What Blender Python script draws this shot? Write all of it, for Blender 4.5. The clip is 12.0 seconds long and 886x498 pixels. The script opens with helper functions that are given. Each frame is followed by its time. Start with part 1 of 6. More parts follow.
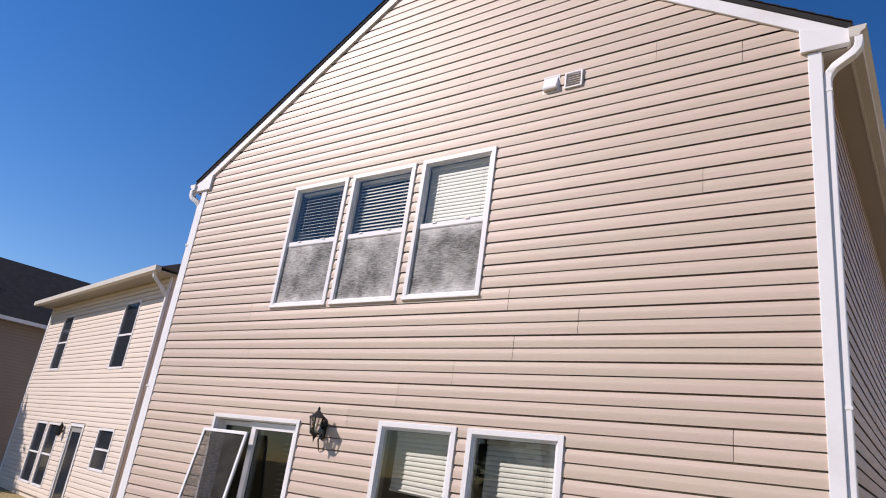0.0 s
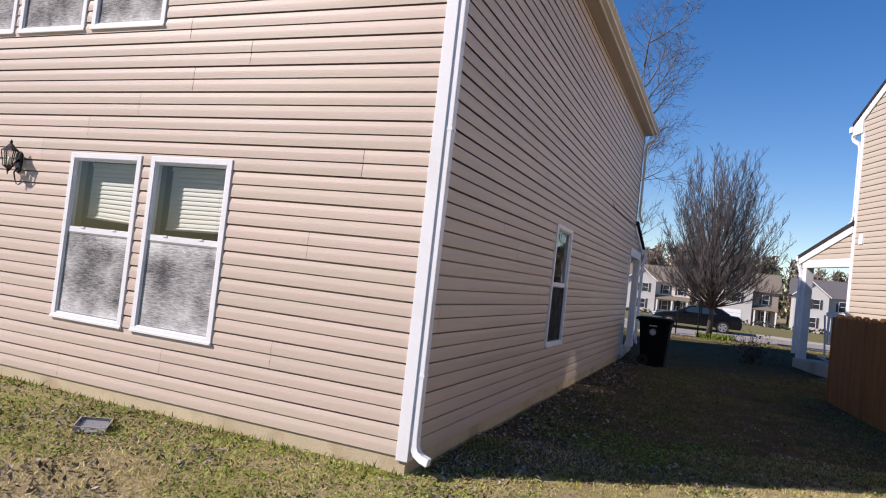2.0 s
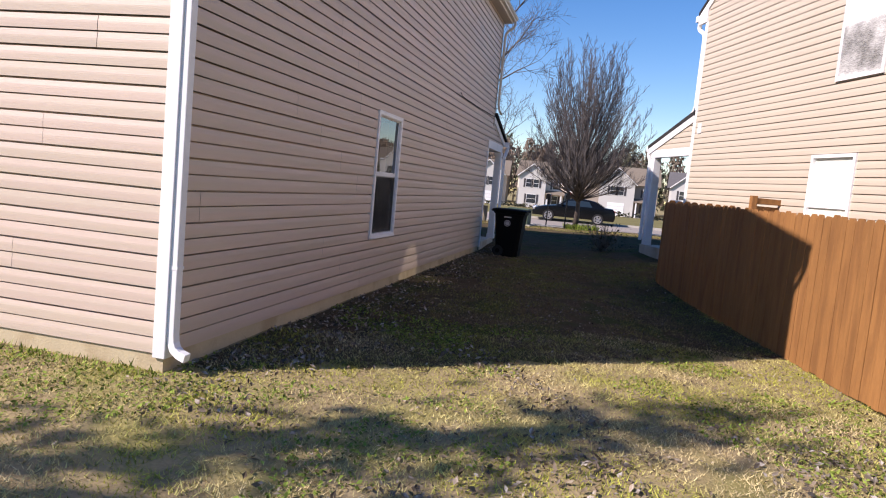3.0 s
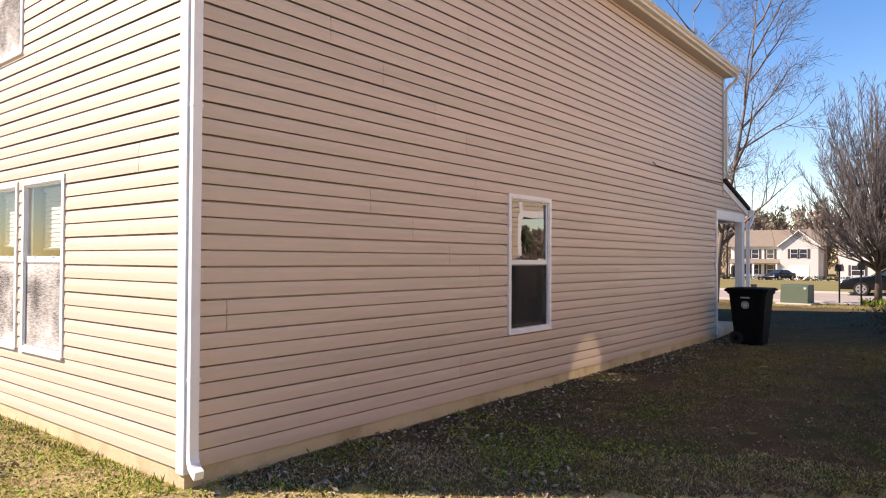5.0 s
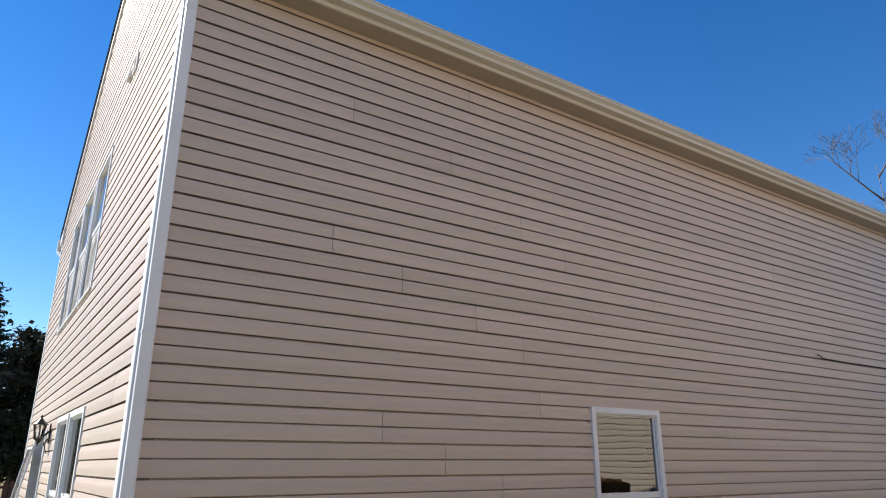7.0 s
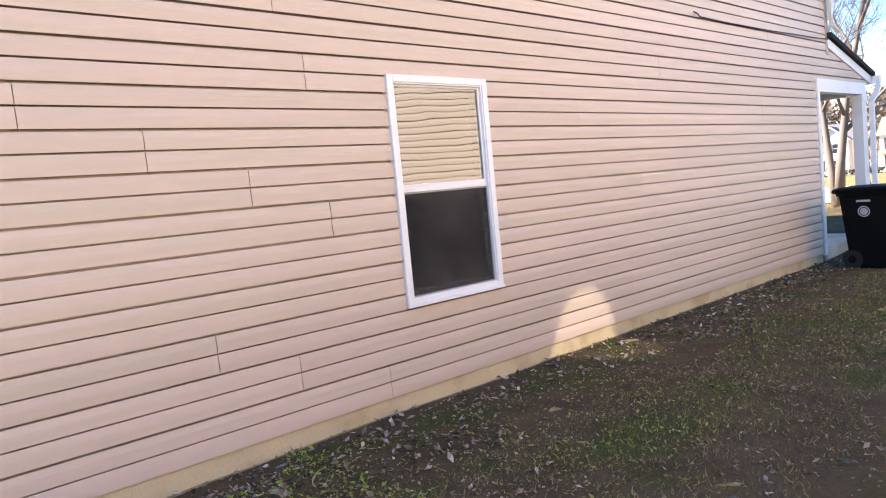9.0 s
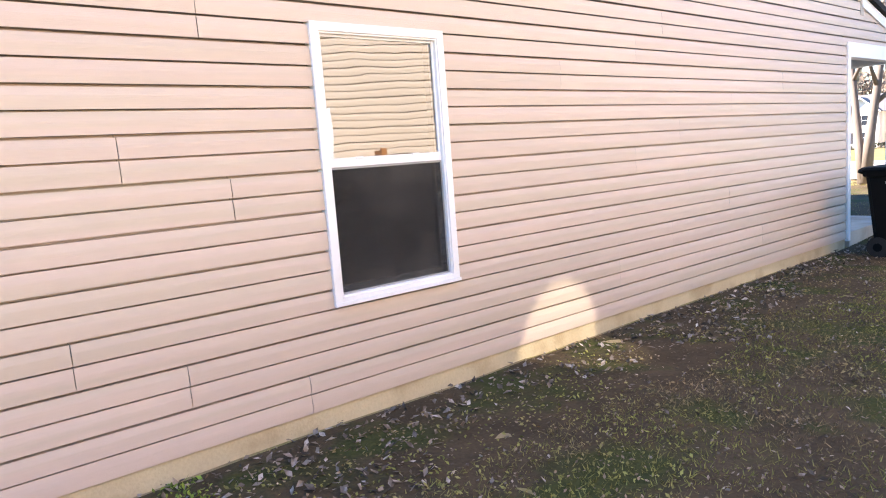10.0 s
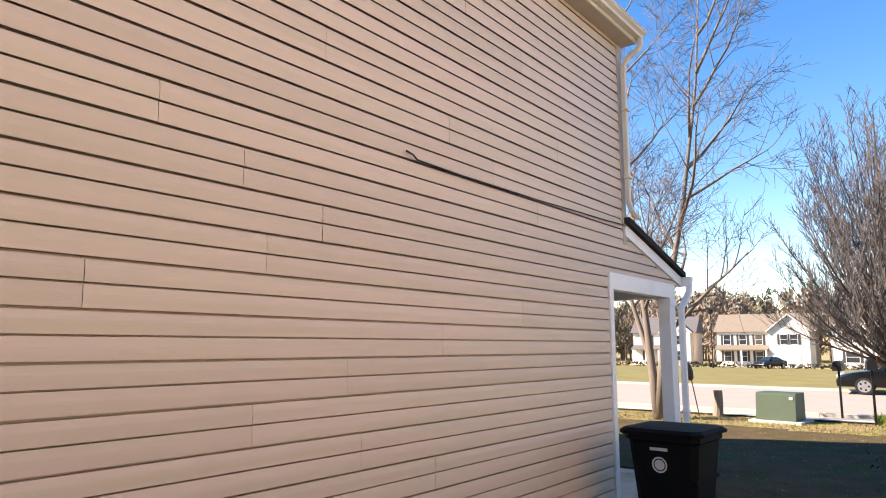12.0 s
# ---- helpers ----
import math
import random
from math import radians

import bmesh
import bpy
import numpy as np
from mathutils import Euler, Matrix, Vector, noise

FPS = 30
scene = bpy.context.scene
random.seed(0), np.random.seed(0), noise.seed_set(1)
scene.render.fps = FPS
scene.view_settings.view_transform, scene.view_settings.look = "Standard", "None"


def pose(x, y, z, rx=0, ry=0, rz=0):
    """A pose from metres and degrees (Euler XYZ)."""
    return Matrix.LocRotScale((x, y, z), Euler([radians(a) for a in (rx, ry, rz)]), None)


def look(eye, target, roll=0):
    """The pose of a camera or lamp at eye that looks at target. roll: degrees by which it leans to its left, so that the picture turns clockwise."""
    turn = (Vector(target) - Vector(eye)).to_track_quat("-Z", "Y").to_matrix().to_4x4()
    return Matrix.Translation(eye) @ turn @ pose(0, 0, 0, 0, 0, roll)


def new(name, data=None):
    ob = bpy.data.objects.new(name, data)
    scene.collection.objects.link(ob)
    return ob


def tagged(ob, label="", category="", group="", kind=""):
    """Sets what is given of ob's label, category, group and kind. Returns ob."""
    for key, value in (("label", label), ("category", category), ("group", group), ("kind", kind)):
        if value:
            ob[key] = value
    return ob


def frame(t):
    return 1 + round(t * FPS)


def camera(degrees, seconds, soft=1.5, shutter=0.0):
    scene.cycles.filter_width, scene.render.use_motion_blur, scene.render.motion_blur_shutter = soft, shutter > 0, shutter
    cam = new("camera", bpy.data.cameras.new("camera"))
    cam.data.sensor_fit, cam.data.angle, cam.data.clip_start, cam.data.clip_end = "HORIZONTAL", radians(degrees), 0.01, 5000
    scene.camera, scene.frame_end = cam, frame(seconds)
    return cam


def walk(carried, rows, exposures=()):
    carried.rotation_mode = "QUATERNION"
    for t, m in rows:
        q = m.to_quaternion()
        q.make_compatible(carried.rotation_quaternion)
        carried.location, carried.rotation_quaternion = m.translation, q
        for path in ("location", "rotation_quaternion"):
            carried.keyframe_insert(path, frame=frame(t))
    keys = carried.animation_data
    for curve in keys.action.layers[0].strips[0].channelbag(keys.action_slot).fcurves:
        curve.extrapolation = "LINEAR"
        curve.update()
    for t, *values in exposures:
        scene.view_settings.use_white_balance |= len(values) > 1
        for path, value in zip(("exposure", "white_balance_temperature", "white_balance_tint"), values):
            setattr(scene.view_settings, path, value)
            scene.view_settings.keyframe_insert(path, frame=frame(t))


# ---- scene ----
cam = camera(66.6, 12.0, soft=1.1)
PATH = [
    (0, (0.521, -0.271, 1.797), (-0.643, 1.218, 2.452), 8.2),
    (0.5, (0.871, -0.189, 1.748), (-0.322, 1.307, 2.331), 7.8),
    (1, (1.255, -0.151, 1.711), (0.104, 1.426, 2.147), 6.8),
    (1.2, (1.365, -0.14, 1.695), (0.253, 1.481, 2.061), 6.9),
    (1.5, (1.551, -0.023, 1.629), (0.552, 1.692, 1.882), 6.5),
    (2, (1.995, 0.196, 1.534), (1.224, 2.04, 1.605), 6.4),
    (2.4, (2.331, 0.432, 1.501), (1.723, 2.336, 1.446), 6.6),
    (2.5, (2.424, 0.482, 1.498), (1.862, 2.4, 1.411), 6.5),
    (2.7, (2.592, 0.597, 1.501), (2.13, 2.537, 1.348), 5.5),
    (4.3, (3.827, 1.78, 1.543), (3.042, 3.605, 1.307), 2.6),
    (4.5, (3.937, 1.952, 1.554), (2.985, 3.703, 1.387), 1.4),
    (5, (4.169, 2.338, 1.574), (2.913, 3.895, 1.606), 0.3),
    (5.5, (4.387, 2.78, 1.647), (2.912, 4.103, 1.92), -0.1),
    (5.8, (4.393, 2.985, 1.69), (2.843, 4.177, 2.112), 0.3),
    (6, (4.399, 3.169, 1.712), (2.825, 4.303, 2.199), 0.2),
    (6.5, (4.477, 3.663, 1.814), (2.891, 4.712, 2.435), 0.5),
    (7, (4.461, 4.011, 1.824), (2.887, 5.082, 2.433), -0.1),
    (7.2, (4.438, 4.232, 1.813), (2.868, 5.334, 2.381), -0.3),
    (8.8, (3.722, 5.634, 1.479), (2.219, 6.951, 1.396), -5.3),
    (9, (3.664, 5.892, 1.483), (2.152, 7.192, 1.325), -5.5),
    (9.5, (3.452, 6.377, 1.5), (1.921, 7.637, 1.234), -5.4),
    (10, (3.355, 6.789, 1.518), (1.814, 8.037, 1.26), -4.3),
    (10.5, (3.274, 7.409, 1.555), (1.763, 8.717, 1.468), -2.6),
    (11, (3.186, 8.06, 1.655), (1.776, 9.47, 1.805), -1.1),
    (11.5, (3.098, 8.775, 1.742), (1.81, 10.27, 2.068), -0.3),
    (12, (3.016, 9.435, 1.816), (1.793, 10.992, 2.101), 0.0),
]
EXPOSURES = [(0.0, 0.08, 6600, 21), (2.0, 0.21, 6550, 20), (2.7, 0.36, 6550, 21), (4.3, 1.24, 8200, 25), (5.5, 0.87, 7400, 20), (6.2, 0.60, 6550, 13), (7.2, 0.58, 6450, 11), (8.8, 2.2, 7000, 18), (9.5, 2.58, 6950, 18), (10.0, 2.7, 6900, 16), (10.5, 2.63, 6950, 11), (11.0, 2.34, 7350, 12), (11.35, 1.82, 7450, 14), (11.6, 1.66, 7700, 15), (12.0, 1.60, 7850, 17)]
walk(cam, [(t, look(eye, target, roll)) for t, eye, target, roll in PATH], EXPOSURES)

# ---- world and sun ----
SUN_AZ, SUN_EL = math.atan2(-0.805, -0.593), radians(37)
TO_SUN = Vector((math.sin(SUN_AZ) * math.cos(SUN_EL), math.cos(SUN_AZ) * math.cos(SUN_EL), math.sin(SUN_EL)))
world = bpy.data.worlds.new("sky")
world.use_nodes = True
scene.world = world
sky = world.node_tree.nodes.new("ShaderNodeTexSky")
sky.sky_type, sky.sun_disc = "NISHITA", False
sky.sun_elevation, sky.sun_rotation = SUN_EL, SUN_AZ % (2 * math.pi)
sky.air_density, sky.dust_density, sky.ozone_density, sky.altitude = 1.0, 0.0, 2.0, 0
deep = world.node_tree.nodes.new("ShaderNodeHueSaturation")
deep.inputs["Hue"].default_value, deep.inputs["Saturation"].default_value = 0.508, 1.38
world.node_tree.links.new(sky.outputs[0], deep.inputs["Color"])
world.node_tree.links.new(deep.outputs[0], world.node_tree.nodes["Background"].inputs[0])
world.node_tree.nodes["Background"].inputs[1].default_value = 0.112
sun_data = bpy.data.lights.new("sun", "SUN")
sun_data.energy, sun_data.angle, sun_data.color = 5.0, radians(0.5), (1.0, 0.95, 0.87)
new("sun", sun_data).matrix_world = look((0, 0, 30), Vector((0, 0, 30)) - TO_SUN)
# spot lamp added to stand in for sunlight thrown back by the upper pane of the neighbouring house, which makes the
# bright arch low on the side wall
glint_data = bpy.data.lights.new("glint_stand_in", "SPOT")
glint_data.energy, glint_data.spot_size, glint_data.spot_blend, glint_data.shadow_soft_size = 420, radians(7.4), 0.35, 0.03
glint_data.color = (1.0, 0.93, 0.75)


# ---- materials ----
def mat(name, col, rough=0.6, var=0.15, scale=5.0, bump=0.1, bscale=90.0, metal=0.0, rand=0.0, col2=None, c2scale=1.5, c2lo=0.5, c2hi=0.65, spec=0.4, stretch=(1, 1, 1), island=0.0):
    """Procedural surface: base colour with coarse patches, fine grain, relief, and a shift from piece to piece."""
    m = bpy.data.materials.new(name)
    m.use_nodes = True
    nt = m.node_tree
    b = nt.nodes["Principled BSDF"]
    N, L = nt.nodes.new, nt.links.new
    pos = N("ShaderNodeNewGeometry")
    mp = N("ShaderNodeMapping")
    mp.inputs["Scale"].default_value = stretch
    L(pos.outputs["Position"], mp.inputs["Vector"])

    def noise_tex(sc, det=5.0):
        n = N("ShaderNodeTexNoise")
        n.inputs["Scale"].default_value, n.inputs["Detail"].default_value = sc, det
        L(mp.outputs[0], n.inputs["Vector"])
        return n

    n1, n2 = noise_tex(scale), noise_tex(bscale, 3.0)
    mix = N("ShaderNodeMix")
    mix.data_type = "RGBA"
    mix.inputs["A"].default_value = (*[c * (1 - var) for c in col], 1)
    mix.inputs["B"].default_value = (*[min(1, c * (1 + var)) for c in col], 1)
    L(n1.outputs["Fac"], mix.inputs["Factor"])
    out = mix.outputs["Result"]
    if col2:
        n3 = noise_tex(c2scale, 6.0)
        rp = N("ShaderNodeMapRange")
        rp.inputs["From Min"].default_value, rp.inputs["From Max"].default_value = c2lo, c2hi
        L(n3.outputs["Fac"], rp.inputs["Value"])
        mx = N("ShaderNodeMix")
        mx.data_type = "RGBA"
        L(rp.outputs[0], mx.inputs["Factor"])
        L(out, mx.inputs["A"])
        mx.inputs["B"].default_value = (*col2, 1)
        out = mx.outputs["Result"]
    g = N("ShaderNodeMix")
    g.data_type, g.blend_type = "RGBA", "MULTIPLY"
    g.inputs["Factor"].default_value = 1.0
    gr = N("ShaderNodeMapRange")
    gr.inputs["To Min"].default_value, gr.inputs["To Max"].default_value = 1 - var * 0.8, 1 + var * 0.4
    L(n2.outputs["Fac"], gr.inputs["Value"])
    L(out, g.inputs["A"])
    L(gr.outputs[0], g.inputs["B"])
    out = g.outputs["Result"]
    if rand:
        oi = N("ShaderNodeObjectInfo")
        rr = N("ShaderNodeMapRange")
        rr.inputs["To Min"].default_value, rr.inputs["To Max"].default_value = 1 - rand, 1 + rand * 0.5
        L(oi.outputs["Random"], rr.inputs["Value"])
        h = N("ShaderNodeMix")
        h.data_type, h.blend_type = "RGBA", "MULTIPLY"
        h.inputs["Factor"].default_value = 1.0
        L(out, h.inputs["A"])
        L(rr.outputs[0], h.inputs["B"])
        out = h.outputs["Result"]
    if island:
        ir = N("ShaderNodeMapRange")
        ir.inputs["To Min"].default_value, ir.inputs["To Max"].default_value = 1 - island, 1 + island
        L(pos.outputs["Random Per Island"], ir.inputs["Value"])
        im = N("ShaderNodeMix")
        im.data_type, im.blend_type = "RGBA", "MULTIPLY"
        im.inputs["Factor"].default_value = 1.0
        L(out, im.inputs["A"])
        L(ir.outputs[0], im.inputs["B"])
        out = im.outputs["Result"]
    L(out, b.inputs["Base Color"])
    b.inputs["Roughness"].default_value, b.inputs["Metallic"].default_value = rough, metal
    b.inputs["Specular IOR Level"].default_value = spec
    if bump:
        bp = N("ShaderNodeBump")
        bp.inputs["Strength"].default_value, bp.inputs["Distance"].default_value = bump, 0.01
        L(n2.outputs["Fac"], bp.inputs["Height"])
        L(bp.outputs[0], b.inputs["Normal"])
    return m


def glass_mat(name, ior=1.9, tint=(0.85, 0.9, 0.9), wave=0.004, wscale=2.5):
    """A window pane: clear, with mirror gloss by Fresnel and slightly wavy."""
    m = bpy.data.materials.new(name)
    m.use_nodes = True
    nt = m.node_tree
    nt.nodes.remove(nt.nodes["Principled BSDF"])
    N, L = nt.nodes.new, nt.links.new
    out = nt.nodes["Material Output"]
    tr, gl, mx, fr = N("ShaderNodeBsdfTransparent"), N("ShaderNodeBsdfGlossy"), N("ShaderNodeMixShader"), N("ShaderNodeFresnel")
    tr.inputs[0].default_value = (*tint, 1)
    gl.inputs["Roughness"].default_value = 0.01
    fr.inputs["IOR"].default_value = ior
    pos, n, bp = N("ShaderNodeNewGeometry"), N("ShaderNodeTexNoise"), N("ShaderNodeBump")
    n.inputs["Scale"].default_value, n.inputs["Detail"].default_value = wscale, 1.0
    bp.inputs["Strength"].default_value, bp.inputs["Distance"].default_value = 1.0, wave
    L(pos.outputs["Position"], n.inputs["Vector"])
    L(n.outputs["Fac"], bp.inputs["Height"])
    L(bp.outputs[0], gl.inputs["Normal"])
    L(fr.outputs[0], mx.inputs[0])
    L(tr.outputs[0], mx.inputs[1])
    L(gl.outputs[0], mx.inputs[2])
    L(mx.outputs[0], out.inputs[0])
    return m


def screen_mat(name, col, clear, dust):
    """Insect mesh: half see-through, with streaks of pollen and dust."""
    m = bpy.data.materials.new(name)
    m.use_nodes = True
    nt = m.node_tree
    b = nt.nodes["Principled BSDF"]
    N, L = nt.nodes.new, nt.links.new
    out = nt.nodes["Material Output"]
    pos, co, rp = N("ShaderNodeNewGeometry"), N("ShaderNodeTexCoord"), N("ShaderNodeMapRange")

    def noise_at(stretch, detail, roughness):
        mp, n = N("ShaderNodeMapping"), N("ShaderNodeTexNoise")
        mp.inputs["Scale"].default_value = stretch
        n.inputs["Scale"].default_value, n.inputs["Detail"].default_value, n.inputs["Roughness"].default_value = 1.0, detail, roughness
        L(pos.outputs["Position"], mp.inputs[0])
        L(mp.outputs[0], n.inputs["Vector"])
        return n.outputs["Fac"]

    def add(a, b, scale):
        m = N("ShaderNodeMath")
        m.operation = "MULTIPLY_ADD"
        L(b, m.inputs[0])
        m.inputs[1].default_value = scale
        L(a, m.inputs[2])
        return m.outputs[0]

    # wiped streaks, broad patches, and a crust along the upper and lower edge
    sep, edge = N("ShaderNodeSeparateXYZ"), N("ShaderNodeMath")
    L(co.outputs["Generated"], sep.inputs[0])
    edge.operation = "SUBTRACT"
    L(sep.outputs["Z"], edge.inputs[0])
    edge.inputs[1].default_value = 0.5
    power = N("ShaderNodeMath")
    power.operation = "POWER"
    L(edge.outputs[0], power.inputs[0])
    power.inputs[1].default_value = 4.0
    total = add(noise_at((3.0, 3.0, 3.0), 4.0, 0.5), noise_at((14.0, 14.0, 110.0), 5.0, 0.75), 1.1)
    total = add(total, power.outputs[0], 3.2)
    rp.inputs["From Min"].default_value, rp.inputs["From Max"].default_value = 0.84, 1.42
    L(total, rp.inputs["Value"])
    mix = N("ShaderNodeMix")
    mix.data_type = "RGBA"
    mix.inputs["A"].default_value, mix.inputs["B"].default_value = (*col, 1), (*dust, 1)
    L(rp.outputs[0], mix.inputs["Factor"])
    L(mix.outputs["Result"], b.inputs["Base Color"])
    b.inputs["Roughness"].default_value, b.inputs["Specular IOR Level"].default_value = 0.8, 0.2
    tr, mx = N("ShaderNodeBsdfTransparent"), N("ShaderNodeMixShader")
    op = N("ShaderNodeMapRange")
    op.inputs["To Min"].default_value, op.inputs["To Max"].default_value = 1 - clear, 1 - clear * 0.4
    L(rp.outputs[0], op.inputs["Value"])
    L(op.outputs[0], mx.inputs[0])
    L(tr.outputs[0], mx.inputs[1])
    L(b.outputs[0], mx.inputs[2])
    L(mx.outputs[0], out.inputs[0])
    return m


SIDING = mat("vinyl_siding", (0.605, 0.475, 0.395), 0.5, 0.06, 1.3, 0.16, 26, rand=0.06, col2=(0.565, 0.460, 0.365), c2scale=1.0, c2lo=0.42, c2hi=0.62, stretch=(0.35, 0.35, 16))
SIDING_PALE = mat("pale_vinyl_siding", (0.74, 0.64, 0.55), 0.5, 0.05, 1.3, 0.08, 60)
SIDING_CREAM = mat("cream_vinyl_siding", (0.53, 0.45, 0.36), 0.5, 0.05, 1.3, 0.08, 60)
SIDING_WHITE = mat("white_vinyl_siding", (0.52, 0.50, 0.48), 0.5, 0.05, 1.0, 0.05, 50)
SIDING_GREY = mat("grey_brown_siding", (0.30, 0.25, 0.21), 0.6, 0.08, 1.0, 0.05, 50)
TRIM = mat("white_vinyl_trim", (0.80, 0.79, 0.80), 0.42, 0.05, 3, 0.05, 70, col2=(0.70, 0.68, 0.66), c2scale=2.2, c2lo=0.55, c2hi=0.8)
FASCIA = mat("cream_aluminium", (0.60, 0.56, 0.49), 0.45, 0.06, 2, 0.04, 60)
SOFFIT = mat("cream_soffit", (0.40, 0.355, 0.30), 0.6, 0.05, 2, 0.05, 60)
SHINGLE = mat("dark_asphalt_shingle", (0.045, 0.042, 0.042), 0.9, 0.4, 4, 0.5, 160, spec=0.04)
SHINGLE_TAN = mat("tan_asphalt_shingle", (0.21, 0.17, 0.13), 0.9, 0.25, 3, 0.4, 60)
SHINGLE_GREY = mat("grey_asphalt_shingle", (0.13, 0.12, 0.12), 0.9, 0.25, 3, 0.4, 60)
CONCRETE = mat("foundation_concrete", (0.56, 0.46, 0.30), 0.85, 0.18, 3, 0.4, 60, col2=(0.44, 0.34, 0.21), c2scale=2.5)
SLAB = mat("patio_concrete", (0.46, 0.42, 0.35), 0.85, 0.14, 2.5, 0.35, 70, col2=(0.33, 0.28, 0.21), c2scale=1.2)
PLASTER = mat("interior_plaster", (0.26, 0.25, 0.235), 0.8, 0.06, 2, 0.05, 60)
CARPET = mat("interior_carpet", (0.085, 0.078, 0.070), 0.95, 0.2, 5, 0.3, 200)
BLIND = mat("white_blind_slat", (0.74, 0.73, 0.68), 0.5, 0.05, 3, 0.0)
GLASS = glass_mat("window_glass", 1.75, (0.86, 0.9, 0.9), wave=0.002)
GLASS_LOW = glass_mat("low_window_glass", 1.55, (0.76, 0.79, 0.78), wave=0.002)
GLASS_DOOR = glass_mat("patio_door_glass", 1.5, (0.45, 0.47, 0.46), wave=0.002)
GLASS_SIDE = glass_mat("side_window_glass", 2.9, (0.8, 0.85, 0.8), 0.0006, 3.5)
GLASS_PLAIN = glass_mat("far_window_glass", 1.5, (0.86, 0.9, 0.92), 0.002)
SCREEN = screen_mat("dusty_insect_screen", (0.13, 0.125, 0.122), 0.52, (0.86, 0.84, 0.82))
SCREEN_DARK = screen_mat("dark_insect_screen", (0.022, 0.02, 0.019), 0.55, (0.07, 0.065, 0.06))
SCREEN_CLEAR = screen_mat("clear_insect_screen", (0.020, 0.018, 0.017), 0.74, (0.07, 0.065, 0.06))
BLACK_METAL = mat("black_painted_metal", (0.010, 0.0095, 0.010), 0.45, 0.2, 20, 0.15, 200, spec=0.35)
LAMP_GLASS = glass_mat("lantern_glass", 1.6, (0.9, 0.9, 0.88), 0.004, 20)
CANDLE = mat("lamp_tube", (0.75, 0.72, 0.65), 0.5, 0.03, 5, 0)
FENCE = mat("cedar_fence", (0.32, 0.145, 0.045), 0.75, 0.28, 7, 0.4, 40, rand=0.14, stretch=(4, 4, 0.6), col2=(0.25, 0.11, 0.035), c2scale=2.0)
FENCE_RED = mat("old_red_fence", (0.09, 0.045, 0.035), 0.85, 0.25, 5, 0.3, 40, stretch=(3, 3, 0.6), rand=0.2)
BIN = mat("black_bin_plastic", (0.004, 0.004, 0.0045), 0.65, 0.25, 6, 0.2, 120, spec=0.11)
LOGO = mat("pale_grey_print", (0.45, 0.45, 0.47), 0.6, 0.15, 30, 0)
RUBBER = mat("tyre_rubber", (0.015, 0.015, 0.015), 0.85, 0.2, 20, 0.1)
GROUND = mat("lawn_soil", (0.34, 0.265, 0.15), 0.95, 0.45, 3.5, 0.9, 45, col2=(0.31, 0.27, 0.11), c2scale=1.5, c2lo=0.46, c2hi=0.62, spec=0.04)
ROAD = mat("pale_asphalt", (0.33, 0.285, 0.250), 0.9, 0.12, 0.8, 0.3, 40, spec=0.04)
# soil colour darkened to carry the shade of the house
SHADED_SOIL = mat("shade_darkened_soil", (0.095, 0.070, 0.042), 0.95, 0.45, 3.0, 0.9, 45, col2=(0.07, 0.075, 0.028), c2scale=1.6, c2lo=0.50, c2hi=0.62, spec=0.04)
KERB = mat("kerb_concrete", (0.45, 0.42, 0.37), 0.85, 0.15, 2, 0.3, 40)
GRASS_A = mat("grass_blades", (0.40, 0.40, 0.08), 0.7, island=0.4, var=0.4, scale=1.2, bump=0.0, bscale=6, col2=(0.64, 0.52, 0.28), c2scale=0.9, c2lo=0.43, c2hi=0.62, spec=0.04)
CLOVER = mat("clover_leaves", (0.21, 0.27, 0.05), 0.6, 0.4, 2.0, 0.0, 8, island=0.45, spec=0.04)
LITTER = mat("dead_leaves", (0.20, 0.15, 0.10), 0.75, 0.45, 9, 0.0, 25, island=0.6, col2=(0.33, 0.27, 0.20), c2scale=14, c2lo=0.5, c2hi=0.6, spec=0.04)
# darker copy of the lawn grass, shade put into its colour
GRASS_SHADE = mat("shade_toned_grass", (0.24, 0.235, 0.07), 0.8, island=0.4, var=0.4, scale=1.2, bump=0.0, bscale=6, col2=(0.25, 0.185, 0.10), c2scale=1.1, c2lo=0.44, c2hi=0.6, spec=0.04)
LEAF_PALE = mat("pale_dry_leaves", (0.19, 0.15, 0.115), 0.75, 0.4, 9, 0.0, 25, island=0.7, col2=(0.34, 0.30, 0.26), c2scale=14, c2lo=0.5, c2hi=0.6, spec=0.04)
GRASS_FAR = mat("far_lawn", (0.20, 0.175, 0.075), 0.95, 0.3, 0.5, 0.4, 6, spec=0.04)
BARK = mat("grey_bark", (0.12, 0.095, 0.08), 0.9, 0.35, 4, 0.7, 40, stretch=(1, 1, 0.25))
BARK_PALE = mat("pale_bark", (0.19, 0.155, 0.13), 0.9, 0.3, 4, 0.6, 40, stretch=(1, 1, 0.25))
TWIG = mat("fine_twigs", (0.145, 0.128, 0.125), 0.9, 0.2, 3, 0, island=0.3)
NEEDLE = mat("evergreen_foliage", (0.035, 0.045, 0.02), 0.8, 0.5, 0.6, 0, 4, col2=(0.075, 0.06, 0.03), c2scale=0.3)
WOODS = mat("winter_woods", (0.23, 0.175, 0.135), 0.9, 0.4, 0.15, 0, 1, col2=(0.085, 0.10, 0.055), c2scale=0.06, c2lo=0.5, c2hi=0.58)
SHRUB = mat("shrub_foliage", (0.05, 0.05, 0.025), 0.8, 0.5, 5, 0, 20)
CAR_PAINT = mat("black_car_paint", (0.004, 0.0045, 0.005), 0.25, 0.1, 3, 0, spec=0.3)
